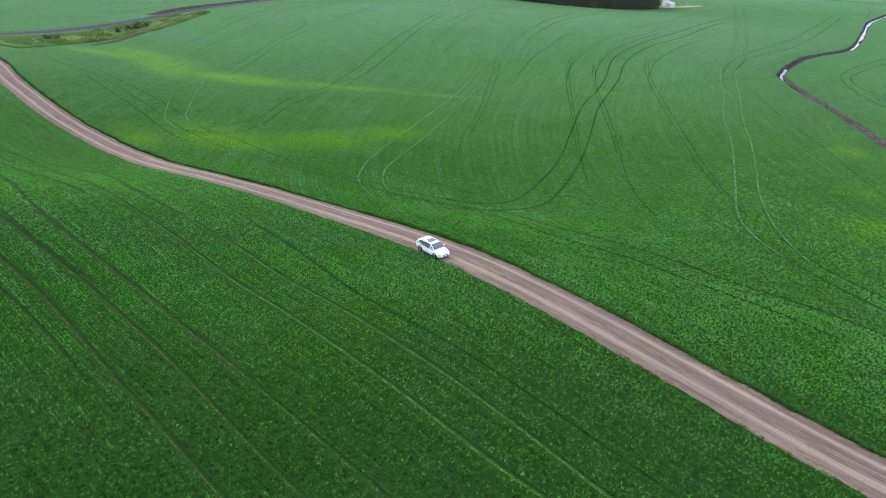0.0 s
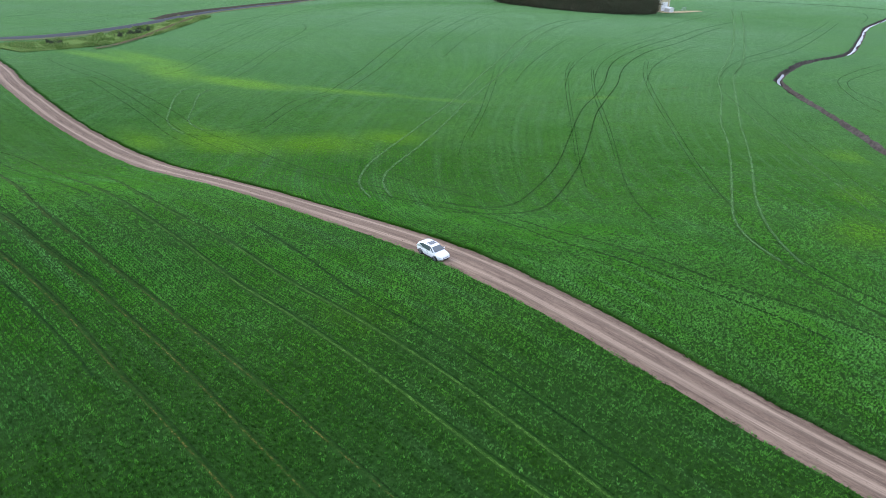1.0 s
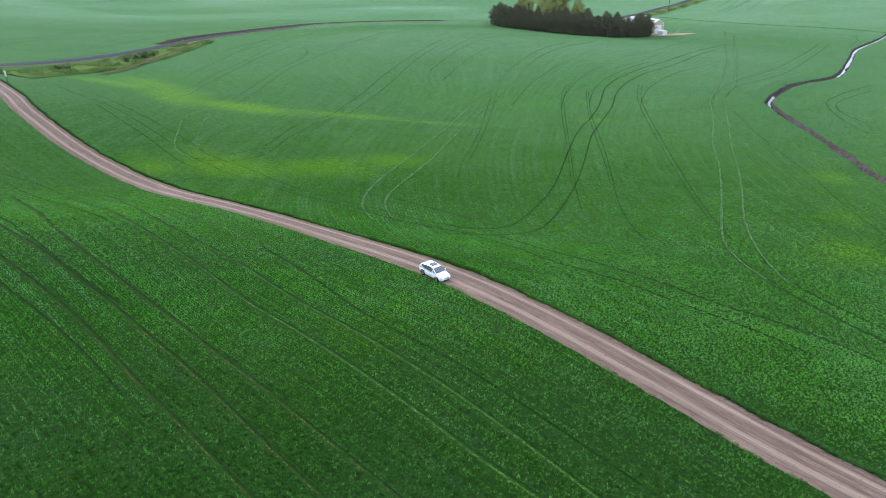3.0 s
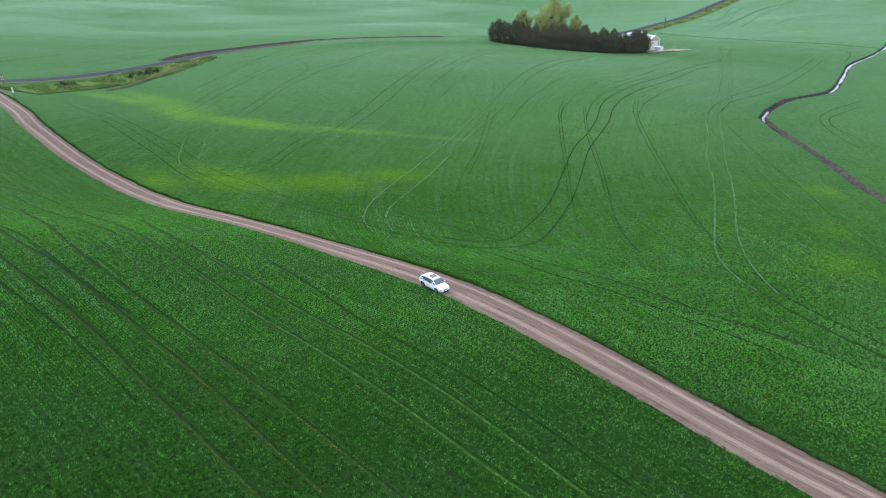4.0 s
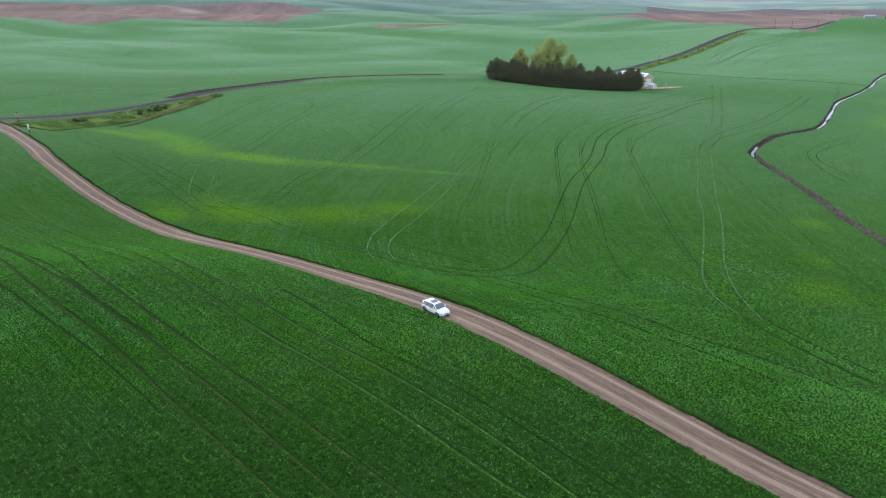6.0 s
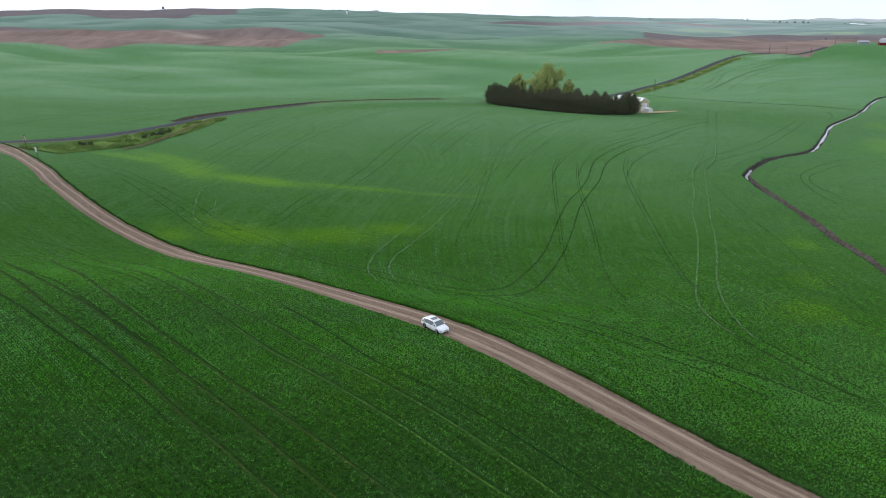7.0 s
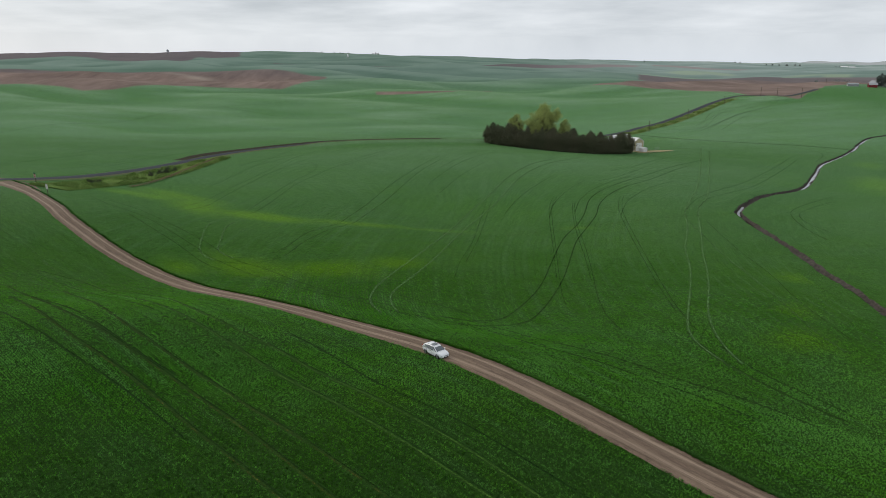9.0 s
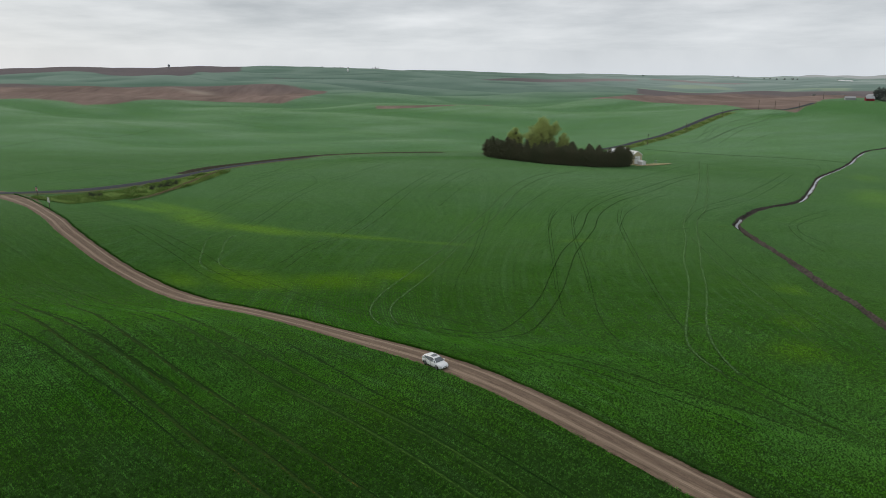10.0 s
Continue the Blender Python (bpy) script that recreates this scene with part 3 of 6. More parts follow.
def build_dirt_road():
    #       offset, height, material; two worn ruts and a slightly raised middle
    cols = [(-3.5, -0.09, 0), (-3.1, -0.03, 0), (-2.5, 0.05, 0), (-1.95, -0.01, 0), (-1.3, -0.02, 0), (-0.95, 0.05, 0), (-0.3, 0.08, 0), (0.3, 0.08, 0), (0.75, 0.04, 0),
            (1.05, -0.02, 0), (1.5, -0.01, 0), (1.9, 0.06, 0), (2.5, 0.06, 0), (3.0, -0.09, 0)]
    rut = [0, 0.1, 0.3, 1, 1, 0.4, 0.15, 0.3, 0.5, 1, 1, 0.3, 0.2, 0]
    verge = [0.3, 0.1, 0, 0, 0, 0, 0.2, 0.1, 0, 0, 0, 0.4, 1, 1]
    me = ribbon("dirt_road", DIRT_ROAD, cols, [DIRT], 0.10, {"rut": rut, "verge": verge}, np.interp(np.hypot(DIRT_ROAD[:, 0] + 160, DIRT_ROAD[:, 1] - 156), [0, 8, 26], [2.3, 1.7, 1.0]))
    co = np.empty(len(me.vertices) * 3, np.float32)
    me.vertices.foreach_get("co", co)
    co = co.reshape(len(DIRT_ROAD), len(cols), 3)
    s, k = sideways(DIRT_ROAD), np.arange(len(DIRT_ROAD))
    rng = np.random.default_rng(8)
    for j in (0, 1, -2, -1):
        co[:, j, :2] += s * (0.05 * np.sin(k * 0.31 + j) + 0.05 * np.sin(k * 0.83 + 2 * j) + rng.normal(0, 0.07, len(k)))[:, None]
    me.vertices.foreach_set("co", co.ravel())
    tagged(new("dirt_road", me), "brown packed-dirt farm road with worn wheel ruts", "dirt road", kind="structure")


def build_paved_road():
    cols = [(-4.6, -0.15, 1), (-3.3, 0.10, 1), (-3.05, 0.14, 0), (0, 0.2, 0), (3.05, 0.14, 1), (3.3, 0.10, 1), (4.6, -0.15, 1)]
    me = ribbon("paved_road", PAVED_ROAD, cols, [ASPHALT, soil_material("gravel_shoulder", (0.075, 0.105, 0.035), (0.15, 0.16, 0.08))], 0.25)
    tagged(new("paved_road", me), "narrow grey asphalt country road with gravel shoulders", "road", kind="structure")


def build_ditch():
    cols = [(-10, -0.3, 0), (-6.5, 0.0, 0), (-2.0, 0.05, 0), (-1.45, -0.05, 1), (-1.1, -0.9, 1), (-0.6, -1.15, 1), (0, -1.1, 1), (0.5, -0.95, 1), (0.95, -0.5, 1), (1.35, -0.02, 0), (1.8, 0.05, 0), (6.5, 0.0, 0), (10, -0.3, 0)]
    me = ribbon("ditch", DITCH, cols, [CROP, SOIL], 0.12)
    rng = np.random.default_rng(5)
    co = np.empty(len(me.vertices) * 3, np.float32)
    me.vertices.foreach_get("co", co)
    co = co.reshape(-1, 13, 3)
    wob = rng.normal(0, 0.45, (len(co), 7, 2))
    for _ in range(4):
        wob[1:-1] = 0.25 * wob[:-2] + 0.5 * wob[1:-1] + 0.25 * wob[2:]
    co[:, 3:10, :2] += wob
    co[:, 3:10, 2] += rng.normal(0, 0.10, (len(co), 7))
    me.vertices.foreach_set("co", co.ravel())
    float_attribute(me, "hazed", hazed_crop(co.reshape(-1, 3)[:, 0], co.reshape(-1, 3)[:, 1]))
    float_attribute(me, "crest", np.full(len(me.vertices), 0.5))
    ob = tagged(new("ditch", me), "eroded brown earth drainage ditch through the crop", "ditch", kind="structure")
    # running water along the far part, a short pool at the bend
    near = lambda x, y: int(np.argmin(np.hypot(DITCH[:, 0] - x, DITCH[:, 1] - y)))
    for a, b, w in ((0, near(174, 215), 0.62), (near(131, 177), near(123.5, 161), 0.6)):
        drift = rng.normal(0, 1.0, (b - a, 2))
        for _ in range(6):
            drift[1:-1] = 0.25 * drift[:-2] + 0.5 * drift[1:-1] + 0.25 * drift[2:]
        part_line = DITCH[a:b] + 0.5 * drift
        wm = ribbon("water", part_line, [(-w, 0, 0), (0, 0, 0), (w, 0, 0)], [WATER], -0.5, None, np.clip(0.85 + 1.1 * drift[:, 0], 0.3, 1.5))
        tagged(new("water", wm), "shallow water reflecting the pale sky in the ditch", "water", kind="structure")


def build_clods():
    """Dry crumbs of earth thrown along the dirt road, most at its upper edge and between the ruts."""
    rng = np.random.default_rng(17)
    n = 15000
    i = rng.integers(20, len(DIRT_ROAD), n)
    s = sideways(DIRT_ROAD)
    o = np.where(rng.uniform(0, 1, n) < 0.62, 2.65 - np.abs(rng.normal(0, 0.55, n)), rng.normal(-0.6, 1.4, n))
    o = np.clip(o, -3.4, 2.9)
    x, y = DIRT_ROAD[i, 0] + s[i, 0] * o, DIRT_ROAD[i, 1] + s[i, 1] * o
    z = ground(x, y) + 0.11
    h = rng.uniform(0.010, 0.042, n) * np.where(rng.uniform(0, 1, n) < 0.05, 1.9, 1.0)
    co = np.stack([x, y, z], 1)[:, None, :] + rng.normal(0, 0.55, (n, 4, 3)) * h[:, None, None] + np.array([[0.8, 0, 0], [-0.6, 0.7, 0], [-0.6, -0.7, 0], [0, 0, 1.1]])[None] * h[:, None, None]
    b = np.arange(n)[:, None] * 4
    tris = np.concatenate([b + np.array([[0, 1, 3]]), b + np.array([[1, 2, 3]]), b + np.array([[2, 0, 3]])], 1).reshape(-1, 3)
    tagged(new("clods", fast_mesh("clods", co.reshape(-1, 3), tris, CLOD)), "dark crumbs of dry earth scattered on the dirt road", "clods", kind="stuff")


build_dirt_road()
build_clods()
build_paved_road()
build_ditch()
TRACK_LINES = []


def wheel_track(points, tone, width, second=False):
    """Wheel marks through the crop, drawn where tractors have driven."""
    line = smooth_line(points, 1.5)
    for _ in range(10):
        line[1:-1] = 0.25 * line[:-2] + 0.5 * line[1:-1] + 0.25 * line[2:]
    far = float(np.mean(np.hypot(line[:, 0] - LOOKOUT[0], line[:, 1] - LOOKOUT[1])))
    TRACK_LINES.append((line, tone, width))
    if tone == "dark" and far < 105 and not second:
        # thin yellowed plants along one side of the rut
        wheel_track([tuple(p) for p in (line - 0.36 * sideways(line))[::4]], "pale", 0.22, True)
    if tone == "soft" and not second:
        # the shadow on the far side of the bent-over crop, painted as a thin strip
        wheel_track([tuple(p) for p in (line + 0.40 * sideways(line))[::4]], "thin", 0.22, True)
    # strips widen with distance to fit the camera's view, so far tracks still show
    gap = {"dark": 0.18, "thin": 0.14}.get(tone, 0.0)
    widen = np.interp(np.hypot(line[:, 0] - LOOKOUT[0], line[:, 1] - LOOKOUT[1]), [110, 190, 290, 500, 800], [max(1.0, gap / width), 1.0, 1.4, 1.7, 2.3])
    h = width / 2
    me = ribbon("wheel_track", line, [(-h, 0, 0), (-h * 0.45, 0.01, 0), (h * 0.45, 0.01, 0), (h, 0, 0)], [TRACKS[tone]], 0.05 + far * 0.0004,
                {"edge": [0.0, 1.0, 1.0, 0.0]}, widen)
    tagged(new("wheel_track", me), {"dark": "dark wheel rut pressed into the green crop", "thin": "faint wheel rut and shadow line through the green crop",
                                    "light": "pale band of flattened green crop", "soft": "light green line of bent-over crop", "pale": "yellowish sparse strip in the crop"}[tone], "wheel track", kind="structure")


wheel_track([(-9.9, 34.4), (-12.3, 41.4), (-13.9, 49.3), (-13.3, 62.2), (-10.5, 74.2), (-4.1, 95.8), (3.3, 126.4), (14.6, 175.4), (26.8, 207.2), (37, 232.6), (52.1, 258.2), (65.2, 272.4)], "light", 0.65)
wheel_track([(-6.5, 39), (-8.1, 44.4), (-9.1, 50.4), (-9.1, 58), (-7.3, 65.9), (-2.6, 80.3), (3.3, 101.8), (15.2, 156.8), (32.1, 204.6), (46, 237.7), (63.5, 262.1), (80, 276)], "light", 0.65)
wheel_track([(3.3, 41.3), (9.8, 39.7), (16.7, 43.9), (21.6, 53.2), (25.9, 61.5), (29.7, 70), (33.2, 80.9), (36.9, 94.3), (47.6, 132.2), (56.1, 153.3), (64, 174.9), (69, 192), (76.2, 204.4), (90.6, 218.6), (107.8, 233.2), (131.7, 262.8), (159.2, 299.7)], "dark", 0.48)
wheel_track([(3.3, 30.4), (10.2, 34.5), (18.3, 38.2), (22.9, 42.4), (27.9, 52.7), (33.3, 65.7), (38, 79.2), (43.4, 98.6), (50.9, 126.2), (60.6, 152.7), (68.1, 171.4), (71.6, 183.8), (77.2, 195.5), (88.2, 209.3), (109, 226.2), (140.8, 267.3)], "dark", 0.48)
wheel_track([(56.9, 201.8), (52.2, 187.5), (48.1, 160.4), (42, 117.5), (38.6, 94.4), (36.4, 77.8), (35, 66.8), (34, 55.2)], "thin", 0.24)
wheel_track([(55.4, 202), (51.1, 187.6), (47, 160.5), (41.1, 117.4), (37.8, 94.4), (35.6, 77.8)], "thin", 0.24)
wheel_track([(62.5, 190.8), (57.3, 159.2), (53.5, 129.1), (48.5, 94.6), (45.2, 73.9), (42.7, 58.1), (41.1, 41.9), (40.9, 30.3)], "thin", 0.24)
wheel_track([(61.7, 190.9), (56.4, 159.3), (51.4, 123.3), (47.2, 92.7), (44.5, 74)], "thin", 0.24)
wheel_track([(85.7, 196.5), (80.6, 179.4), (75.1, 144.9), (70.6, 117.8), (64.7, 83.1), (60.9, 61.9), (57.6, 42.7), (56.2, 28.6)], "thin", 0.24)
wheel_track([(84.3, 196.8), (79.2, 179.7), (73.7, 145), (68.8, 115.3), (63.1, 81.2), (59.5, 60.3), (56.5, 41.5)], "thin", 0.24)
wheel_track([(184.1, 367), (148, 271.2), (124.1, 210.9), (105.3, 172.9), (97.3, 147.8), (84.2, 113), (77.8, 91.2), (68.4, 65.1), (58.2, 38.9), (54.5, 28.6), (53.4, 23.2), (53.5, 16.1), (55, 11.5)], "light", 0.65)
wheel_track([(183.1, 349.4), (143, 246), (122.1, 193.3), (110.6, 172.4), (98.6, 137.4), (88.2, 108.5), (80.1, 83.7), (72, 62), (64.6, 43.8), (60.9, 32.6), (59.1, 25.3), (58.1, 17.6), (58.2, 10.8)], "light", 0.65)
wheel_track([(105.9, 172.8), (113.2, 185.3), (124.6, 197.9), (150.4, 221.7), (179.1, 260.4), (219.6, 317.8)], "dark", 0.3)
wheel_track([(111.6, 175), (121.4, 189.4), (143.6, 206.3), (164.6, 230.5), (223.2, 314.3)], "dark", 0.3)
wheel_track([(100, 152.6), (97.1, 128.9), (93.6, 107), (91.3, 86.6), (88.4, 64.9), (85.4, 46.1), (83.4, 31.7), (84.5, 20.8)], "light", 0.36)
wheel_track([(107.5, 155.9), (104.2, 132.5), (100.6, 107.2), (98.3, 88.2), (95.9, 74.2), (92.5, 59.4), (90.2, 43.6), (89.6, 34.3), (89.5, 28.9)], "thin", 0.24)
wheel_track([(182, 200.4), (158.2, 180.3), (146.8, 168.1), (142.1, 155), (139.3, 138.1), (139.3, 126.7)], "dark", 0.3)
wheel_track([(175.6, 189.4), (158, 174.7), (149, 165.7), (144.8, 152.8), (146.2, 138.5)], "thin", 0.35)
wheel_track([(48.3, 169.8), (52, 186), (57.9, 200.7), (66.6, 215.1), (76.5, 226.5)], "thin", 0.32)
wheel_track([(59.1, 172.3), (64.6, 191.6), (72.3, 205.9), (83.7, 218.3), (98.2, 229.5)], "thin", 0.32)
wheel_track([(77.5, 168.6), (84.7, 187.5), (92.3, 198.4), (102.9, 209.9), (115.9, 219.3)], "thin", 0.32)
wheel_track([(90.4, 240.8), (108.1, 255.5), (129.9, 288), (165.9, 344.4)], "thin", 0.32)
wheel_track([(30.2, 175.7), (36.8, 195.8), (46.3, 214.1), (59.4, 233.5)], "thin", 0.32)
wheel_track([(-1.7, 222.8), (9.1, 251.5), (21.5, 277.3), (38.5, 301.5)], "thin", 0.32)
wheel_track([(79.4, 221.6), (93, 229.7), (108.8, 248.1)], "thin", 0.32)
wheel_track([(-128.5, 150.3), (-116.5, 137.5), (-108.2, 131.5), (-98.7, 124.3), (-88.6, 114.4), (-78, 103.8), (-69.3, 94.8), (-64.2, 88.7), (-59, 84.1), (-52.5, 77.3), (-44.3, 68.4), (-33.4, 57.2), (-25.6, 49.7), (-19, 47.1), (-12.5, 43.2), (-8.7, 39.8), (-3.9, 35.9), (0.7, 34.3), (5.2, 34.6), (11, 35.3), (15.5, 34.4), (20.7, 23.8), (25, 18.7), (29, 14), (32.7, 9.6), (36.3, 6.1), (39.4, 1.8), (42.5, -1.9), (46.2, -3.1), (49.5, -5.2), (52.6, -7.5), (55.2, -10.3), (58.2, -14.6)], "dark", 0.3)
wheel_track([(-119.9, 146.6), (-112.7, 141.3), (-104.2, 134.8), (-91.9, 122.7), (-78.8, 110.7), (-67.9, 100.3), (-62.7, 93.8), (-55.8, 86.3), (-49.1, 81.2), (-43.1, 75), (-35.1, 64.8), (-26.6, 55.2), (-19.4, 49.7), (-13, 47.5), (-6.7, 44.2), (0.6, 40.7), (7.7, 39.6), (13.6, 39.6)], "dark", 0.3)
wheel_track([(-102.8, 123.8), (-90.5, 110.8), (-75, 95.5), (-64.9, 83.9), (-56.5, 76.3)], "thin", 0.35)
wheel_track([(-7.4, 56.4), (-2.1, 54.3), (5.5, 51.1), (11.6, 46.6)], "thin", 0.35)
wheel_track([(-6.3, 39.1), (0.7, 36.3), (8.6, 33.7), (15.5, 24.3), (19.3, 14.2), (23.3, 9.4), (28.1, 6), (31.5, 1.9), (34, -1.6), (37.2, -4.5), (40.5, -6.8), (43.9, -8.5), (46.2, -12.3), (48.8, -14.8)], "thin", 0.42)
wheel_track([(57.7, 19.7), (58.2, 15.7), (59.2, 10.4), (60.8, 5), (63.8, 1.9), (65.7, -1.1), (67.4, -6.3)], "thin", 0.35)
wheel_track([(53.6, 20.5), (53.9, 12.7), (55.7, 7.9), (57.9, 2.8), (60.1, -1.5), (62, -5.7), (64.7, -10.5)], "soft", 0.36)
wheel_track([(-75.5, 127.3), (-75.3, 118.7), (-71.7, 103.4), (-69.5, 94.3), (-67.1, 90.3), (-62.4, 86.1)], "light", 0.58)
wheel_track([(-69.1, 130.9), (-69.6, 121.6), (-66.2, 105.3), (-65, 97), (-61.7, 91.4), (-57.1, 88.9)], "light", 0.58)
wheel_track([(-62.4, 86.1), (-55.4, 83.7), (-48.1, 84.3), (-43.1, 91.1), (-40.3, 111.2), (-34.4, 134.8), (-29.7, 143.8), (-26, 167.4), (-17.5, 204.9), (-7.8, 240.6), (3.3, 269.8)], "dark", 0.3)
wheel_track([(-57.1, 88.9), (-48.4, 92.6), (-44.6, 102), (-41.8, 123.9), (-34.5, 143.1), (-32.1, 161.7), (-22.5, 209.3), (-11.3, 243.6), (3.3, 281.8)], "dark", 0.3)
wheel_track([(-97.8, 138.3), (-93.1, 165.9), (-91.1, 198.2), (-84.7, 232.2), (-76.2, 281.4), (-63, 319.3)], "dark", 0.24)
wheel_track([(-92.6, 137), (-88.3, 159.9), (-88.5, 180.6), (-85.3, 210.1), (-77.5, 245.1), (-52.2, 318)], "dark", 0.24)
wheel_track([(-71.6, 156.3), (-71.1, 179), (-67.1, 212.8), (-60.6, 238.1), (-60.5, 250.2), (-64.8, 261)], "light", 0.36)
wheel_track([(-68.5, 149.8), (-65.1, 203.4), (-57.7, 231), (-45.2, 264.5), (-29.7, 299.8)], "light", 0.36)
wheel_track([(-100.4, 199.3), (-96.5, 227), (-91, 264.1), (-84.7, 312.6)], "thin", 0.28)
wheel_track([(3.3, 251.4), (14.7, 276.9), (25.6, 302.9)], "thin", 0.28)
wheel_track([(3.3, 208.5), (13.5, 235.9), (27.1, 263.2)], "thin", 0.28)
wheel_track([(23.5, 192.2), (18.5, 157.3), (14, 119.7), (9.2, 92.9), (6.9, 75.5)], "thin", 0.24)
wheel_track([(25.9, 194.8), (20.5, 157.5), (15.5, 120), (10.7, 91.4)], "thin", 0.24)
wheel_track([(-79, 19.7), (-70.7, 11), (-62.4, 2.3), (-56, -4.4), (-51.7, -8), (-47.1, -11.4), (-41.5, -15.7), (-36, -20.5), (-30.4, -26.3), (-25.1, -32.1), (-20.8, -36.3), (-16.9, -40.2), (-14, -43.6), (-11.5, -45.9), (-4.9, -52), (3.2, -59.4)], "dark", 0.3)
wheel_track([(-87.8, 33), (-79.4, 24.4), (-71, 15.9), (-57.2, 1.9), (-51.6, -1.8), (-45.6, -7), (-39.6, -11.5), (-34.9, -15.2), (-29.4, -20.8), (-24.6, -25.1), (-19.8, -30.6), (-15.6, -35.3), (-11.9, -39.7), (-8.8, -42.7), (-6.4, -45.1), (-0, -51.5), (7.7, -59.2)], "dark", 0.3)
wheel_track([(-77.5, 35.1), (-69.8, 25.9), (-62.1, 16.7), (-50.1, 2.4), (-43.5, -3.3), (-37.7, -8.2), (-29.4, -15), (-25.3, -19), (-22.2, -22.5), (-17.8, -26.9), (-14.6, -30.2), (-10.8, -34.5), (-6.8, -38.5), (-3.3, -42.1), (-0.5, -44.8), (6, -51), (13.9, -58.7)], "dark", 0.24)
wheel_track([(-95.7, 54.9), (-81.8, 51.6), (-56.3, 24.1), (-39.6, 7.1), (-33.6, 2.1), (-27.9, -3.3), (-20.4, -11.4), (-15.8, -15.6), (-12.2, -19.8), (-8.9, -23.5), (-5.2, -27.8), (-1.9, -31.3), (1.1, -34.6), (3.9, -37.5), (6.4, -40.6), (8.9, -42.7), (15.8, -48.5), (24.2, -55.6)], "soft", 0.43)
wheel_track([(-73.3, 46.8), (-58.8, 36.2), (-43, 16), (-30.4, 5.4), (-25.1, 1.2), (-19.6, -4.7), (-15.5, -9.4), (-11, -14.1), (-6.9, -18.5), (-2.4, -23.7), (0.9, -27.3), (4, -30.4), (6.8, -33.7), (9.4, -36.6), (12.3, -39.9), (18.2, -46.7), (25.5, -54.9)], "soft", 0.43)
wheel_track([(-24.4, 9.3), (-15.4, -0.8), (-6.7, -13.6), (-2.7, -18), (1.5, -22.4), (4.1, -24.8), (7.1, -28.1), (11, -32.3), (17.1, -38.9), (24.6, -47)], "thin", 0.32)
wheel_track([(-74.4, 6.7), (-65.1, -0.9), (-55.8, -8.5), (-49.2, -13.9), (-44.1, -17.3), (-38.7, -21.7), (-33.4, -26.3), (-26.9, -33.3)], "thin", 0.32)
wheel_track([(-77.5, 22.6), (-68.7, 14.5), (-59.8, 6.4), (-46, -6.2), (-35.2, -14.4)], "thin", 0.28)
wheel_track([(-99.3, 64.3), (-89, 55.8), (-82.4, 52.7)], "light", 0.29)
wheel_track([(-88.4, 50.3), (-80.6, 42.9), (-66, 28.7), (-49.2, 12.9)], "thin", 0.28)
wheel_track([(-119.5, 80.9), (-104.5, 70.3), (-92.4, 58.4)], "light", 0.25)
wheel_track([(-110.4, 65.8), (-96.6, 53.9), (-86.5, 51.1)], "light", 0.25)
wheel_track([(-301.1, 374), (-305.6, 415.3), (-303.3, 458.5), (-284.9, 508.2), (-271, 603.3), (-244.6, 707.5), (-203.2, 756.3), (-157.9, 818.8), (-108.7, 920.2), (-43.1, 943.4)], "thin", 0.49)
wheel_track([(-203.9, 216.9), (-194.6, 259.5), (-171.4, 297), (-150.4, 332.3)], "thin", 0.35)
wheel_track([(-183.6, 184.3), (-170.2, 228.5), (-152.8, 274.7), (-141.6, 306.2)], "thin", 0.35)
wheel_track([(-169, 161), (-164.5, 188.2), (-147.3, 239.3)], "thin", 0.35)
# dark bank line right of the barn, drawn with the rut strip
wheel_track([(164.3, 445.1), (187, 418.5), (221, 396), (254.4, 379.5), (274.7, 365.2), (282.5, 355)], "dark", 1.44)
wheel_track([(187.5, 491.7), (232.6, 507.7), (277.6, 570.6), (333.3, 622.1), (379.9, 632.6)], "thin", 0.35)
wheel_track([(193.1, 463.5), (235.9, 489.7), (285.9, 551), (337.3, 592.4), (382, 613.2)], "thin", 0.35)
wheel_track([(237.1, 345), (255.8, 351.8), (250.4, 333.4), (234, 311.1)], "thin", 0.35)
wheel_track([(219.2, 485.2), (240.5, 514.1), (260.9, 556.8), (282.6, 589.3), (314.3, 606), (343.1, 622.7)], "thin", 0.35)
wheel_track([(214.4, 462.8), (243.3, 505.7), (267.4, 552.6), (289.9, 579.2), (318.8, 594.3), (373.2, 648.8)], "thin", 0.35)
wheel_track([(218.6, 461.6), (256.5, 513.7), (294.7, 559.8), (329, 587.5), (366.3, 634.1)], "thin", 0.35)
wheel_track([(231.5, 476.9), (265.5, 523.5), (300.3, 564.4), (330.6, 574.7)], "thin", 0.35)
wheel_track([(255.8, 457.5), (279.2, 485.4), (298.6, 502.5), (320.5, 502.9)], "thin", 0.35)
wheel_track([(236.3, 462.9), (270.2, 514.3), (299.2, 549.5), (326, 564.7)], "thin", 0.35)
wheel_track([(-240.2, 697), (-196.2, 669.7), (-143, 635.3), (-76.2, 619), (8.4, 584.9)], "thin", 0.56)
wheel_track([(-205.9, 220.1), (-206.2, 252.3), (-198.3, 275.3), (-194.9, 303.8)], "dark", 0.3)
wheel_track([(-200.2, 213.8), (-198.9, 246.3), (-191.9, 273), (-186.1, 325.6)], "dark", 0.3)
wheel_track([(-175.9, 227.9), (-165, 257.1), (-156.6, 304), (-138.4, 342.5)], "thin", 0.35)
wheel_track([(-161.6, 232.6), (-154.5, 260.7), (-147.9, 286.7)], "thin", 0.35)
wheel_track([(-100.4, 250.2), (-91.2, 274.5), (-69, 299.2), (-38.7, 337.3)], "thin", 0.35)
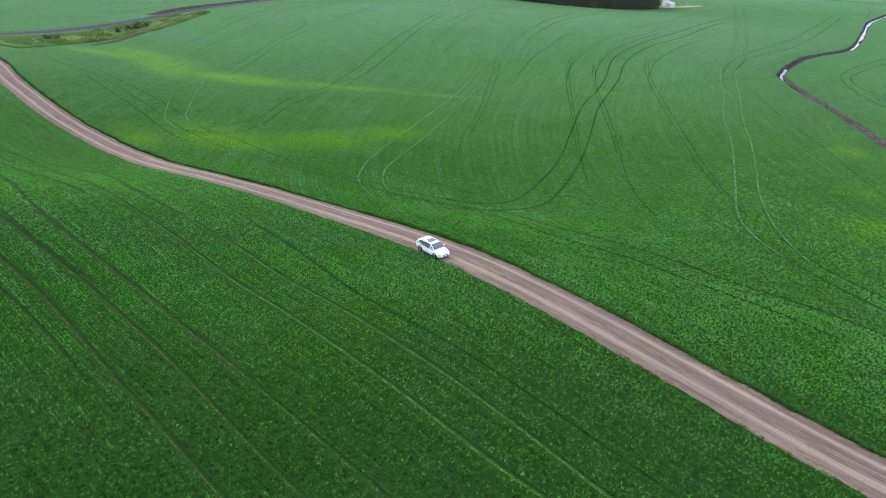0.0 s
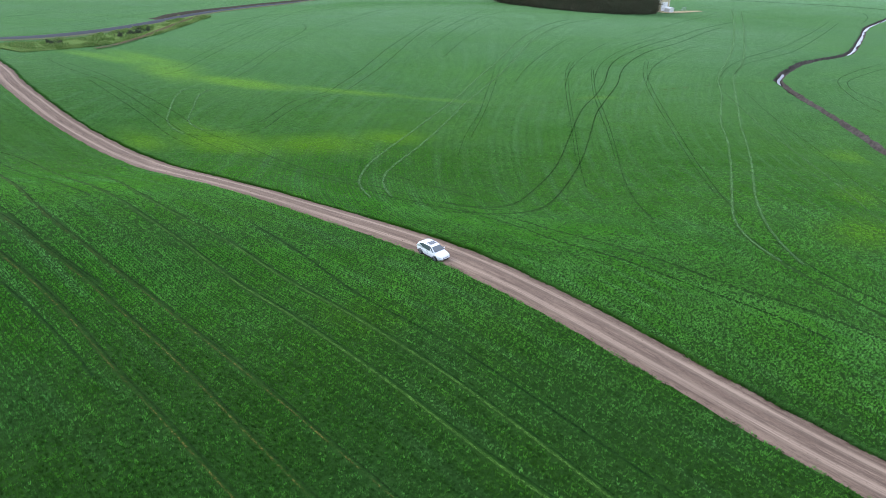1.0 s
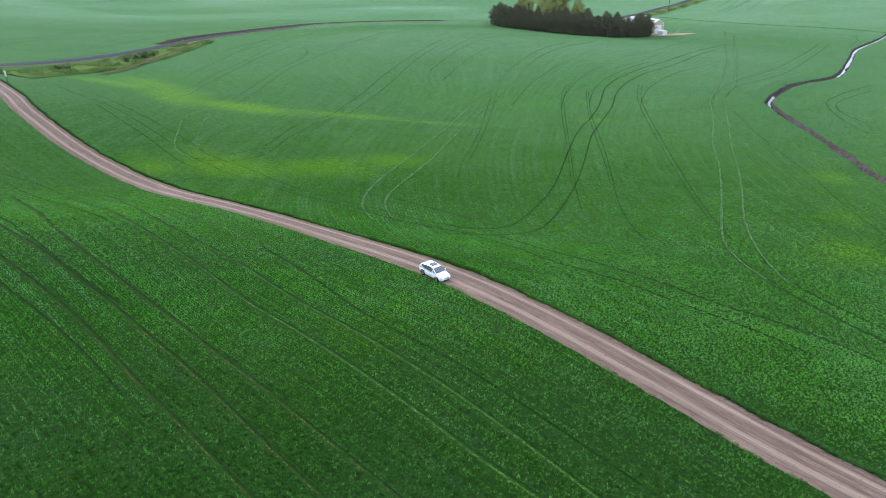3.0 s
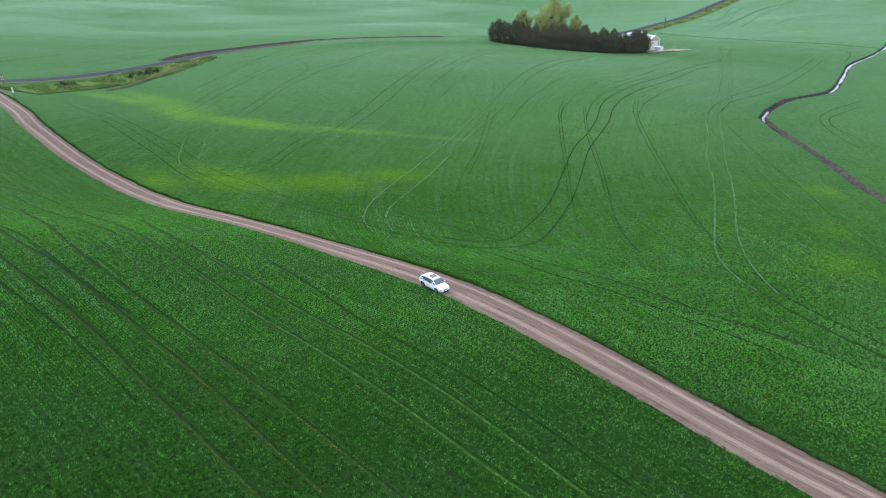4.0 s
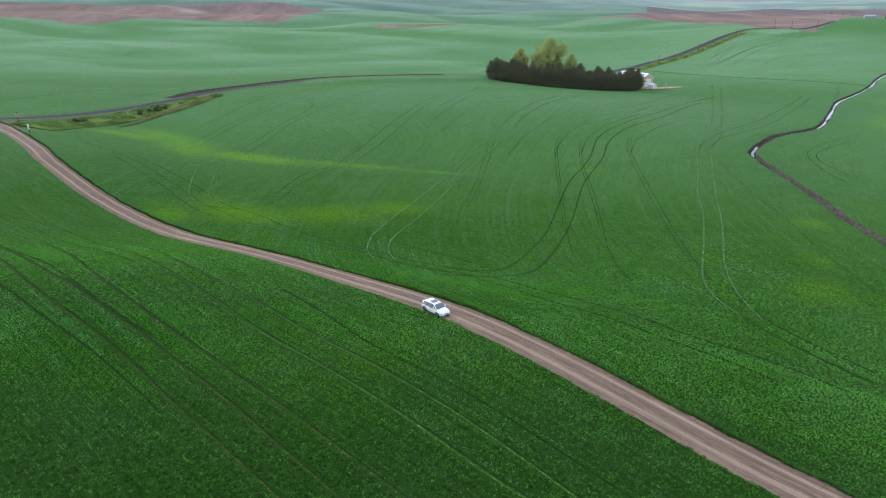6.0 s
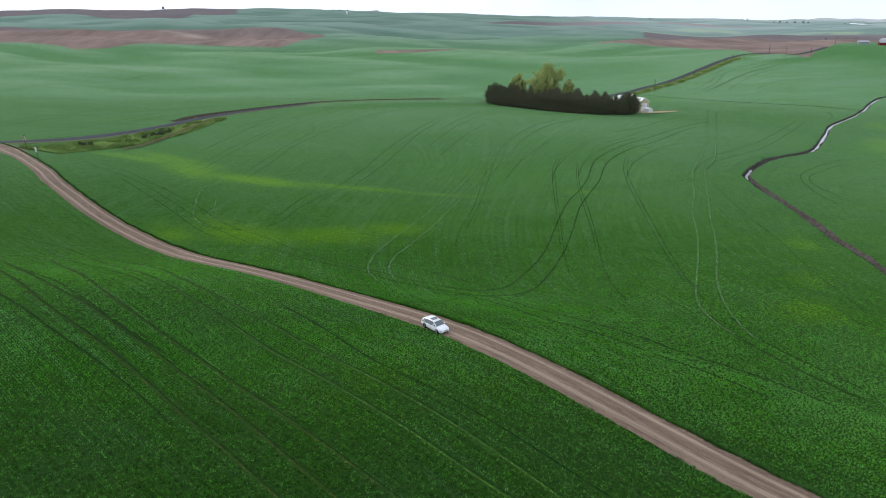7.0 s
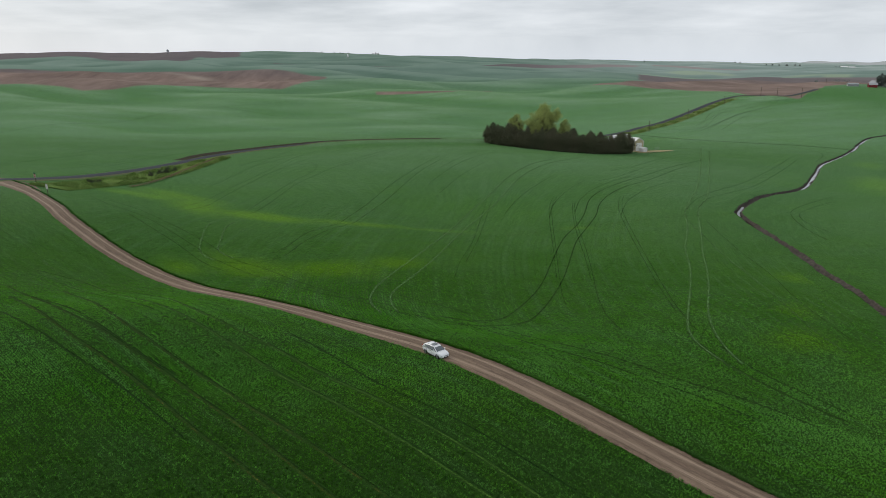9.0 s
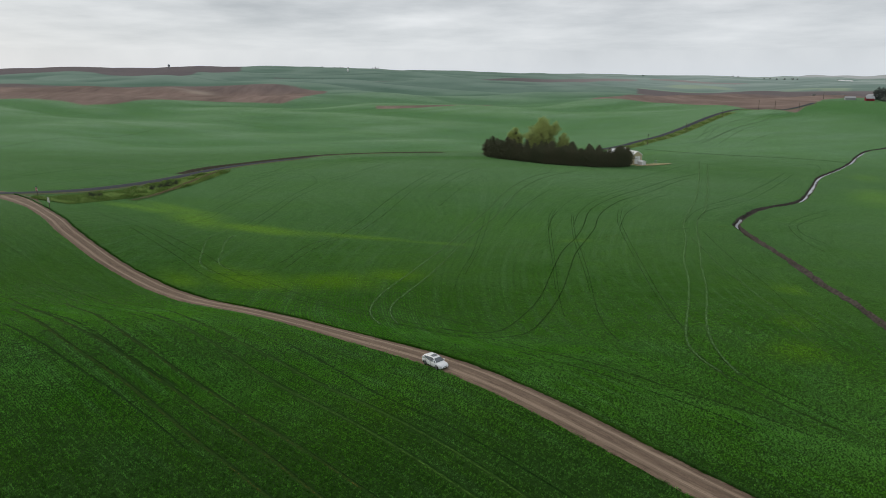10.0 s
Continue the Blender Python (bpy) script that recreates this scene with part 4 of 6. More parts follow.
wheel_track([(-92.5, 250.5), (-82.4, 272.8), (-58.2, 302.4), (-25.9, 329.6)], "thin", 0.35)
wheel_track([(-55.9, 251.3), (-39.9, 279), (-26.9, 308.8)], "thin", 0.35)
wheel_track([(-48, 251.6), (-31.8, 285.4), (-13.6, 323.5)], "thin", 0.35)
wheel_track([(240.3, 1191.3), (310.7, 1059.5), (530.3, 1421.4)], "thin", 0.28)
# dry strip leading from the barn yard, drawn with the flattened-crop strip
wheel_track([(151.4, 372.5), (168.7, 365), (186.2, 349.6), (200.6, 330.5)], "light", 0.43)
# drainage line along the hollow to the ditch bend, not a wheel mark
wheel_track([(4.4, 136), (15.1, 134.5), (24, 133.1), (35.7, 140.9), (45.8, 145.6), (56.3, 151.2), (68.7, 154.7), (83.4, 158.8), (102.4, 162.5), (123.5, 165.1)], "pale", 0.42)


# ---- plants ----
GROVE_ROW = [(35.5, 353), (48, 338), (62, 323), (78, 312), (96, 306), (112, 312), (123, 324)]
VERGE_LINE = [(-147.1, 156.8), (-144, 176.1), (-137.4, 197.7), (-128.8, 227.7), (-124.1, 254.7), (-121.4, 279.5)]
BARE_LINE = [(-128.7, 184.3), (-126.5, 196.4), (-124.5, 216.3), (-123.1, 239.1), (-119.8, 279.6)]


def blades(rng, x, y, height, count, spread, lean, width):
    """Leaf blades at the places x, y, from root to leaning tip. Returns points and triangles."""
    n = len(x)
    X, Y = np.repeat(x, count), np.repeat(y, count)
    m = n * count
    X = X + rng.normal(0, spread, m)
    Y = Y + rng.normal(0, spread, m)
    Z = ground(X, Y)
    a = rng.uniform(0, 2 * np.pi, m)
    h = np.repeat(height, count) * rng.uniform(0.65, 1.15, m)
    out = h * rng.uniform(0.2, 1.0, m) * lean
    dx, dy = np.cos(a), np.sin(a)
    w = width * rng.uniform(0.7, 1.3, m)
    p0 = np.stack([X - dy * w, Y + dx * w, Z + h * 0.15], 1)
    p1 = np.stack([X + dy * w, Y - dx * w, Z - 0.03], 1)
    p2 = np.stack([X + dx * out, Y + dy * out, Z + h], 1)
    co = np.stack([p0, p1, p2], 1).reshape(-1, 3)
    return co, np.arange(m * 3).reshape(-1, 3)


def occupied(x, y, cell=0.2):
    """Which of the places lie on the road or on a worn track near the camera."""
    lo, nx, ny = (-160.0, -110.0), 1800, 2300
    grid = np.zeros((nx, ny), bool)

    def stamp(line, half):
        run = np.concatenate([[0], np.cumsum(np.hypot(*np.diff(line, axis=0).T))])
        at = np.arange(0, run[-1], 0.1)
        fine = np.stack([np.interp(at, run, line[:, 0]), np.interp(at, run, line[:, 1])], 1)
        s = sideways(fine)
        for o in np.arange(-half, half + 0.01, 0.15):
            i = ((fine[:, 0] + s[:, 0] * o - lo[0]) / cell).astype(int)
            j = ((fine[:, 1] + s[:, 1] * o - lo[1]) / cell).astype(int)
            k = (i >= 0) & (i < nx) & (j >= 0) & (j < ny)
            grid[i[k], j[k]] = True

    stamp(DIRT_ROAD, 3.0)
    stamp(DIRT_ROAD - 0.22 * sideways(DIRT_ROAD), 3.0)
    for line, tone, width in TRACK_LINES:
        if line[:, 1].min() < 320:
            stamp(line, width * 0.42)
            near = np.hypot(line[:, 0] - LOOKOUT[0], line[:, 1] - LOOKOUT[1]) < 195
            if near.sum() > 3 and tone in ("dark", "thin", "pale"):
                stamp(line[near], {"dark": 0.10, "thin": 0.02, "pale": 0.02}[tone])
                past = near & (np.hypot(line[:, 0] - LOOKOUT[0], line[:, 1] - LOOKOUT[1]) > 90)
                if past.sum() > 3:
                    stamp(line[past], {"dark": 0.28, "thin": 0.20, "pale": 0.10}[tone])
    i, j = ((x - lo[0]) / cell).astype(int), ((y - lo[1]) / cell).astype(int)
    ok = (i >= 0) & (i < nx) & (j >= 0) & (j < ny)
    hit_ = np.zeros(len(x), bool)
    hit_[ok] = grid[i[ok], j[ok]]
    return hit_


def crop_attributes(me, x, y, per, tone):
    float_attribute(me, "yellow", np.repeat(yellowing(x, y), per))
    float_attribute(me, "hazed", np.repeat(hazed_crop(x, y), per))
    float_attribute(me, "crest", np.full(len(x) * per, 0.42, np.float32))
    float_attribute(me, "tone", np.repeat(tone, per))
    float_attribute(me, "drill", np.repeat(drilled(x, y), per))


def sown(rng, r0, r1, gap, along):
    """Places of plants between two distances: along the drilled rows, with uneven spacing."""
    w, v = np.meshgrid(np.arange(-190, 260, gap), np.arange(-260, 190, along))
    w, v = w.ravel() + rng.uniform(-0.3, 0.3, w.size) * gap, v.ravel() + rng.uniform(-0.45, 0.45, v.size) * along
    x, y = (w + v) * math.sqrt(0.5), (w - v) * math.sqrt(0.5)
    r, a = np.hypot(x - LOOKOUT[0], y - LOOKOUT[1]), np.degrees(np.arctan2(x - LOOKOUT[0], y - LOOKOUT[1]))
    k = (r > r0) & (r < r1) & (np.abs(a) < 38)
    x, y = x[k], y[k]
    for _ in range(2):
        u, e = drilled(x, y), 0.3
        gx, gy = (drilled(x + e, y) - u) / e, (drilled(x, y + e) - u) / e
        pull = np.clip((np.round(u / gap) * gap - u) / np.maximum(np.hypot(gx, gy), 0.3), -gap * 0.5, gap * 0.5)
        g = np.hypot(gx, gy) + 1e-6
        x, y = x + 0.5 * pull * gx / g, y + 0.5 * pull * gy / g
    k = ~occupied(x, y) & (rng.uniform(0, 1, len(x)) < np.clip((192 - np.hypot(x - LOOKOUT[0], y - LOOKOUT[1])) / 65, 0, 0.93))
    return x[k], y[k]


def build_crop():
    rng = np.random.default_rng(3)
    # the near field, tuft by tuft along the rows, wider apart with distance
    for name, r0, r1, gap, along, count, tall, spread, width in (("crop_plants", 56, 108, 0.34, 0.31, 12, 0.205, 0.070, 0.020),
                                                                 ("crop_rows", 108, 190, 0.46, 0.48, 13, 0.19, 0.14, 0.022)):
        x, y = sown(rng, r0, r1, gap, along)
        r = np.hypot(x - LOOKOUT[0], y - LOOKOUT[1])
        patch = np.sin(x * 0.9 + 2 * np.sin(y * 0.5)) * np.sin(y * 1.1 + 1.7 * np.sin(x * 0.6)) + 0.6 * np.sin(x * 0.23 + y * 0.31)
        # tufts painted brighter with distance, as a flatter view of them would look
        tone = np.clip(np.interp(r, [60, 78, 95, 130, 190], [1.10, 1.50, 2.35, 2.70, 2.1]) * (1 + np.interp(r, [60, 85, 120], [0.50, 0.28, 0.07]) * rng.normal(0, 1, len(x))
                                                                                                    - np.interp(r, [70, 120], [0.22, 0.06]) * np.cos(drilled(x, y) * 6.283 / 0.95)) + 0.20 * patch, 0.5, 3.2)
        co, tris = blades(rng, x, y, tall * rng.uniform(0.7, 1.25, len(x)) * (1 + 0.12 * patch), count, spread, 0.75, width)
        me = fast_mesh(name, co, tris, PLANTS)
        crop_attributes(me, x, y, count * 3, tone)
        tagged(new(name, me), "dense green cereal plants standing in drilled rows", "crop", kind="stuff")
    # the slopes beyond, as leaning tufts
    n = 260000
    r = 125 * (330 / 125) ** rng.uniform(0, 1, n)
    a = np.radians(rng.uniform(-36, 36, n))
    x, y = LOOKOUT[0] + r * np.sin(a), LOOKOUT[1] + r * np.cos(a)
    k = ~occupied(x, y) & (rng.uniform(0, 1, n) > (190 - r) / 65) & (rng.uniform(0, 1, n) > (r - 200) / 130)
    x, y, r = x[k], y[k], r[k]
    k = (line_distance(x, y, DITCH, 5) > 2.0) & (line_distance(x, y, PAVED_ROAD, 8) > 5.0) & (line_distance(x, y, smooth_line(VERGE_LINE, 3.0), 12) > 11) & (line_distance(x, y, smooth_line(GROVE_ROW, 3.0), 22) > 14)
    x, y, r = x[k], y[k], r[k]
    m = len(x) * 2
    X, Y = np.repeat(x, 2) + rng.normal(0, 0.3, m), np.repeat(y, 2) + rng.normal(0, 0.3, m)
    w = np.repeat(r, 2) * 0.00027
    t = rng.uniform(0, 6.283, m)
    L = (0.16 + np.repeat(r, 2) * 0.0005) * rng.uniform(0.6, 1.2, m)
    Z = ground(X, Y)
    dx, dy = np.cos(t), np.sin(t)
    co = np.stack([np.stack([X - dy * w, Y + dx * w, Z + 0.02], 1), np.stack([X + dy * w, Y - dx * w, Z + 0.02], 1),
                   np.stack([X + dx * L, Y + dy * L, Z + 0.05 + rng.uniform(0.0, 0.14, m)], 1)], 1).reshape(-1, 3)
    me = fast_mesh("slope_crop", co, np.arange(m * 3).reshape(-1, 3), PLANTS)
    crop_attributes(me, x, y, 6, rng.uniform(1.1, 1.35, len(x)))
    tagged(new("slope_crop", me), "green cereal tufts covering the slope beyond the road", "crop", kind="stuff")


def build_road_edge():
    rng = np.random.default_rng(4)
    s = sideways(DIRT_ROAD)
    co_, tr_, px_, py_, base = [], [], [], [], 0
    for sign, inner, outer in ((1, 2.95, 3.3),):
        n = 14000
        i = rng.integers(14, len(DIRT_ROAD), n)
        o = sign * (inner + (outer - inner) * rng.uniform(0, 1, n) ** 1.4 + 0.18 * np.sin(i * 0.7) + 0.12 * np.sin(i * 0.23))
        x = DIRT_ROAD[i, 0] + s[i, 0] * o + rng.normal(0, 0.12, n)
        y = DIRT_ROAD[i, 1] + s[i, 1] * o + rng.normal(0, 0.12, n)
        co, tris = blades(rng, x, y, 0.46 + 0.08 * np.sin(i * 0.11), 4, 0.12, 0.9, 0.030)
        co_.append(co); tr_.append(tris + base); px_.append(x); py_.append(y)
        base += len(co)
    X, Y = np.concatenate(px_), np.concatenate(py_)
    me = fast_mesh("roadside_crop", np.concatenate(co_), np.concatenate(tr_), PLANTS)
    crop_attributes(me, X, Y, 12, rng.uniform(0.7, 1.4, len(X)))
    tagged(new("roadside_crop", me), "taller green crop plants edging the dirt road", "crop", kind="stuff")


build_crop()
build_road_edge()


def part(name, bm, mat, parent, label="", smooth=False):
    """Links a bmesh (or a finished mesh) as one mesh object under a thing."""
    if isinstance(bm, bmesh.types.BMesh):
        me = bpy.data.meshes.new(name)
        bmesh.ops.recalc_face_normals(bm, faces=bm.faces)
        bm.to_mesh(me)
        bm.free()
        me.materials.append(mat)
        if smooth:
            me.polygons.foreach_set("use_smooth", [True] * len(me.polygons))
    else:
        me = bm
    ob = new(name, me)
    ob.parent = parent
    if label:
        ob["label"] = label
    return ob


def box(cx, cy, cz, sx, sy, sz, bevel=0.0, bm=None):
    bm = bm or bmesh.new()
    r = bmesh.ops.create_cube(bm, size=1)
    bmesh.ops.scale(bm, vec=(sx, sy, sz), verts=r["verts"])
    bmesh.ops.translate(bm, vec=(cx, cy, cz), verts=r["verts"])
    if bevel:
        es = list({e for v in r["verts"] for e in v.link_edges})
        bmesh.ops.bevel(bm, geom=es, offset=bevel, segments=2, affect="EDGES", profile=0.6)
    return bm


def tube(p, q, r0, r1, seg=8, bm=None):
    """A tapered round bar from p to q."""
    bm = bm or bmesh.new()
    p, q = Vector(p), Vector(q)
    m = Matrix.Translation((p + q) / 2) @ (q - p).to_track_quat("Z", "Y").to_matrix().to_4x4()
    bmesh.ops.create_cone(bm, cap_ends=True, segments=seg, radius1=r0, radius2=r1, depth=(q - p).length, matrix=m)
    return bm


def thing(name, at, label, category, group="", turn=0.0):
    ob = new(name)
    ob.matrix_world = pose(*at, 0, 0, turn)
    return tagged(ob, label, category, group)


def sprays(rng, centres, size, count, flat, droop, mat, name, leaf=1.0):
    """Many small leaf clumps round given centres, as triangles; each clump leaf is an island."""
    c = np.repeat(np.asarray(centres, float), count, 0)
    n = len(c)
    s = np.repeat(np.asarray(size, float), count)
    d = rng.normal(0, 1, (n, 3)) * np.array([1, 1, flat])
    d /= np.linalg.norm(d, axis=1)[:, None]
    p = c + d * (s * rng.uniform(0.15, 1.0, n) ** 0.6)[:, None]
    u = rng.normal(0, 1, (n, 3)); u[:, 2] -= droop
    u /= np.linalg.norm(u, axis=1)[:, None]
    v = np.cross(u, rng.normal(0, 1, (n, 3)))
    v /= np.linalg.norm(v, axis=1)[:, None] + 1e-9
    L = (leaf * s * rng.uniform(0.22, 0.5, n))[:, None]
    w = L * 0.42
    co = np.stack([p - u * L * 0.5, p + v * w, p + u * L * 0.5, p - v * w], 1).reshape(-1, 3)
    b = np.arange(n)[:, None] * 4
    tris = np.concatenate([b + np.array([[0, 1, 2]]), b + np.array([[0, 2, 3]])], 1).reshape(-1, 3)
    return fast_mesh(name, co, tris, mat)


def conifer_meshes(seed, height, wide, mat=NEEDLE):
    """Trunk and crown of a pine with layered, uneven boughs."""
    rng = np.random.default_rng(seed)
    bm = tube((0, 0, -0.3), (0, 0, height * 0.97), 0.22, 0.03, 8)
    cs, sz = [], []
    z = height * 0.03
    while z < height * 0.98:
        f = z / height
        reach = 1.12 * wide * (1 - f ** 2.5) ** 0.72 * (0.82 + 0.18 * math.sin(f * 9 + seed)) * (0.75 if f < 0.1 else 1) + 0.15
        k = int(5 + 6 * (1 - f))
        a0 = rng.uniform(0, 6.28)
        for i in range(k):
            a = a0 + 6.283 * i / k + rng.normal(0, 0.25)
            l = reach * rng.uniform(0.65, 1.12)
            end = (math.cos(a) * l, math.sin(a) * l, z + l * rng.uniform(-0.05, 0.32))
            if l > 0.7:
                tube((0, 0, z), end, 0.05, 0.015, 4, bm)
            for q in (0.35, 0.68, 1.0):
                cs.append((end[0] * q, end[1] * q, z + (end[2] - z) * q))
                sz.append((0.35 + 0.28 * reach * (0.6 + 0.4 * q)) * rng.uniform(0.75, 1.2))
        z += height * rng.uniform(0.05, 0.075)
    cs.append((0, 0, height * 0.99)); sz.append(0.35)
    crown = sprays(rng, cs, sz, 15, 0.8, -0.7, mat, "crown", 0.98)
    tr = bpy.data.meshes.new("trunk")
    bm.to_mesh(tr); bm.free()
    tr.materials.append(BARK)
    return tr, crown


def broadleaf_meshes(seed, height, wide, mat, density=1.0, base=0.22, leaf=0.62, puff=1.0):
    """Trunk with forking limbs reaching through a loose, uneven crown of small leaf clumps."""
    rng = np.random.default_rng(seed)
    bm = tube((0, 0, -0.4), (0, 0, height * 0.55), height * 0.022, height * 0.010, 8)
    tips, sizes = [], []
    lobes = [(rng.normal(0, wide * 0.42), rng.normal(0, wide * 0.42), height * rng.uniform(base + 0.2, 0.78), wide * rng.uniform(0.30, 0.52)) for _ in range(18)]
    lobes += [(0, 0, height * 0.86, wide * 0.36), (wide * 0.1, 0, height * 0.6, wide * 0.55)]
    lobes += [(wide * 0.62 * math.cos(q), wide * 0.62 * math.sin(q), height * (base + 0.26), wide * 0.34) for q in np.arange(0, 6.2, 0.9) + seed]
    for lx, ly, lz, lr_ in lobes:
        root = Vector((0, 0, min(height * 0.5, lz * rng.uniform(0.35, 0.6))))
        mid_ = Vector((lx * 0.6, ly * 0.6, lz * 0.8))
        tube(root, mid_, height * 0.009, height * 0.006, 6, bm)
        for _ in range(int(16 * density)):
            d = rng.normal(0, 1, 3)
            d /= np.linalg.norm(d)
            p = np.array([lx, ly, lz]) + d * lr_ * rng.uniform(0.45, 1.05) * np.array([1, 1, 0.9])
            p[2] = max(p[2], height * base * 0.7)
            tube(mid_, Vector(p), height * 0.004, height * 0.0015, 4, bm)
            tips.append(p); sizes.append(puff * height * rng.uniform(0.04, 0.075))
    crown = sprays(rng, tips, sizes, max(6, int(40 * density)), 0.9, 0.0, mat, "crown", leaf)
    tr = bpy.data.meshes.new("trunk")
    bm.to_mesh(tr); bm.free()
    tr.materials.append(BARK)
    return tr, crown


def tree(meshes, name, at, label, group, turn=0.0, size=1.0):
    ob = thing(name, at, label, "tree", group, turn)
    part("trunk", meshes[0], None, ob)
    part("crown", meshes[1], None, ob)
    ob.scale = (size, size, size)
    return ob


def build_grove():
    rng = np.random.default_rng(11)
    kinds = [conifer_meshes(20 + i, 13.0, w) for i, w in enumerate((3.7, 4.2, 3.4, 3.9))]
    row = smooth_line(GROVE_ROW, 1.0)
    run = np.concatenate([[0], np.cumsum(np.hypot(*np.diff(row, axis=0).T))])
    for depth, gap, off in ((0.0, 4.4, 0.0), (6.5, 5.2, 2.0), (13.0, 6.5, 1.0)):
        d = off
        while d < run[-1]:
            x = np.interp(d, run, row[:, 0]) + rng.normal(0, 0.5) + depth * 0.25
            y = np.interp(d, run, row[:, 1]) + rng.normal(0, 0.7) + depth
            f = d / run[-1]
            s = (0.98 if f < 0.62 else 0.90) * rng.uniform(0.78, 1.14) * (1.0 - 0.10 * (f < 0.03))
            tree(kinds[int(rng.integers(0, 4))], "pine_tree", (x, y, gz(x, y) - 0.1), "dark green pine in the dense farmstead windbreak", "windbreak pines", rng.uniform(0, 360), s)
            d += gap * rng.uniform(0.8, 1.2)
    big = broadleaf_meshes(41, 28.5, 10.4, SPRING, 1.9, 0.08, 0.54)
    tree(big, "cottonwood_tree", (71, 340, gz(71, 340)), "tall broadleaf tree with yellow-green spring leaves", "", 30)
    mid = broadleaf_meshes(43, 21.5, 4.8, SPRING, 1.5, 0.2, 0.5)
    tree(mid, "broadleaf_tree", (54.5, 350, gz(54.5, 350)), "smaller broadleaf tree with sparse yellow-green leaves", "", 0)
    # added to stand in for the cottonwood's lower right lobe, not a separate tree
    tree(mid, "broadleaf_tree", (83.5, 335, gz(83.5, 335)), "smaller broadleaf tree with sparse yellow-green leaves", "", 100, 0.92)


build_grove()


# ---- car ----
def loft(rings, close=False):
    """A skin over rings of points of equal count, with both ends capped."""
    bm = bmesh.new()
    vs = [[bm.verts.new(p) for p in ring] for ring in rings]
    n = len(rings[0])
    for a, b in zip(vs[:-1], vs[1:]):
        for j in range(n if close else n - 1):
            k = (j + 1) % n
            bm.faces.new((a[j], a[k], b[k], b[j]))
    bm.faces.new(vs[0])
    bm.faces.new(vs[-1])
    return bm


def slab(points, thick):
    """A thin panel over a flat outline."""
    bm = bmesh.new()
    f = bm.faces.new([bm.verts.new(p) for p in points])
    f.normal_update()
    n = f.normal.copy()
    r = bmesh.ops.extrude_face_region(bm, geom=[f])
    bmesh.ops.translate(bm, vec=n * thick, verts=[g for g in r["geom"] if isinstance(g, bmesh.types.BMVert)])
    return bm


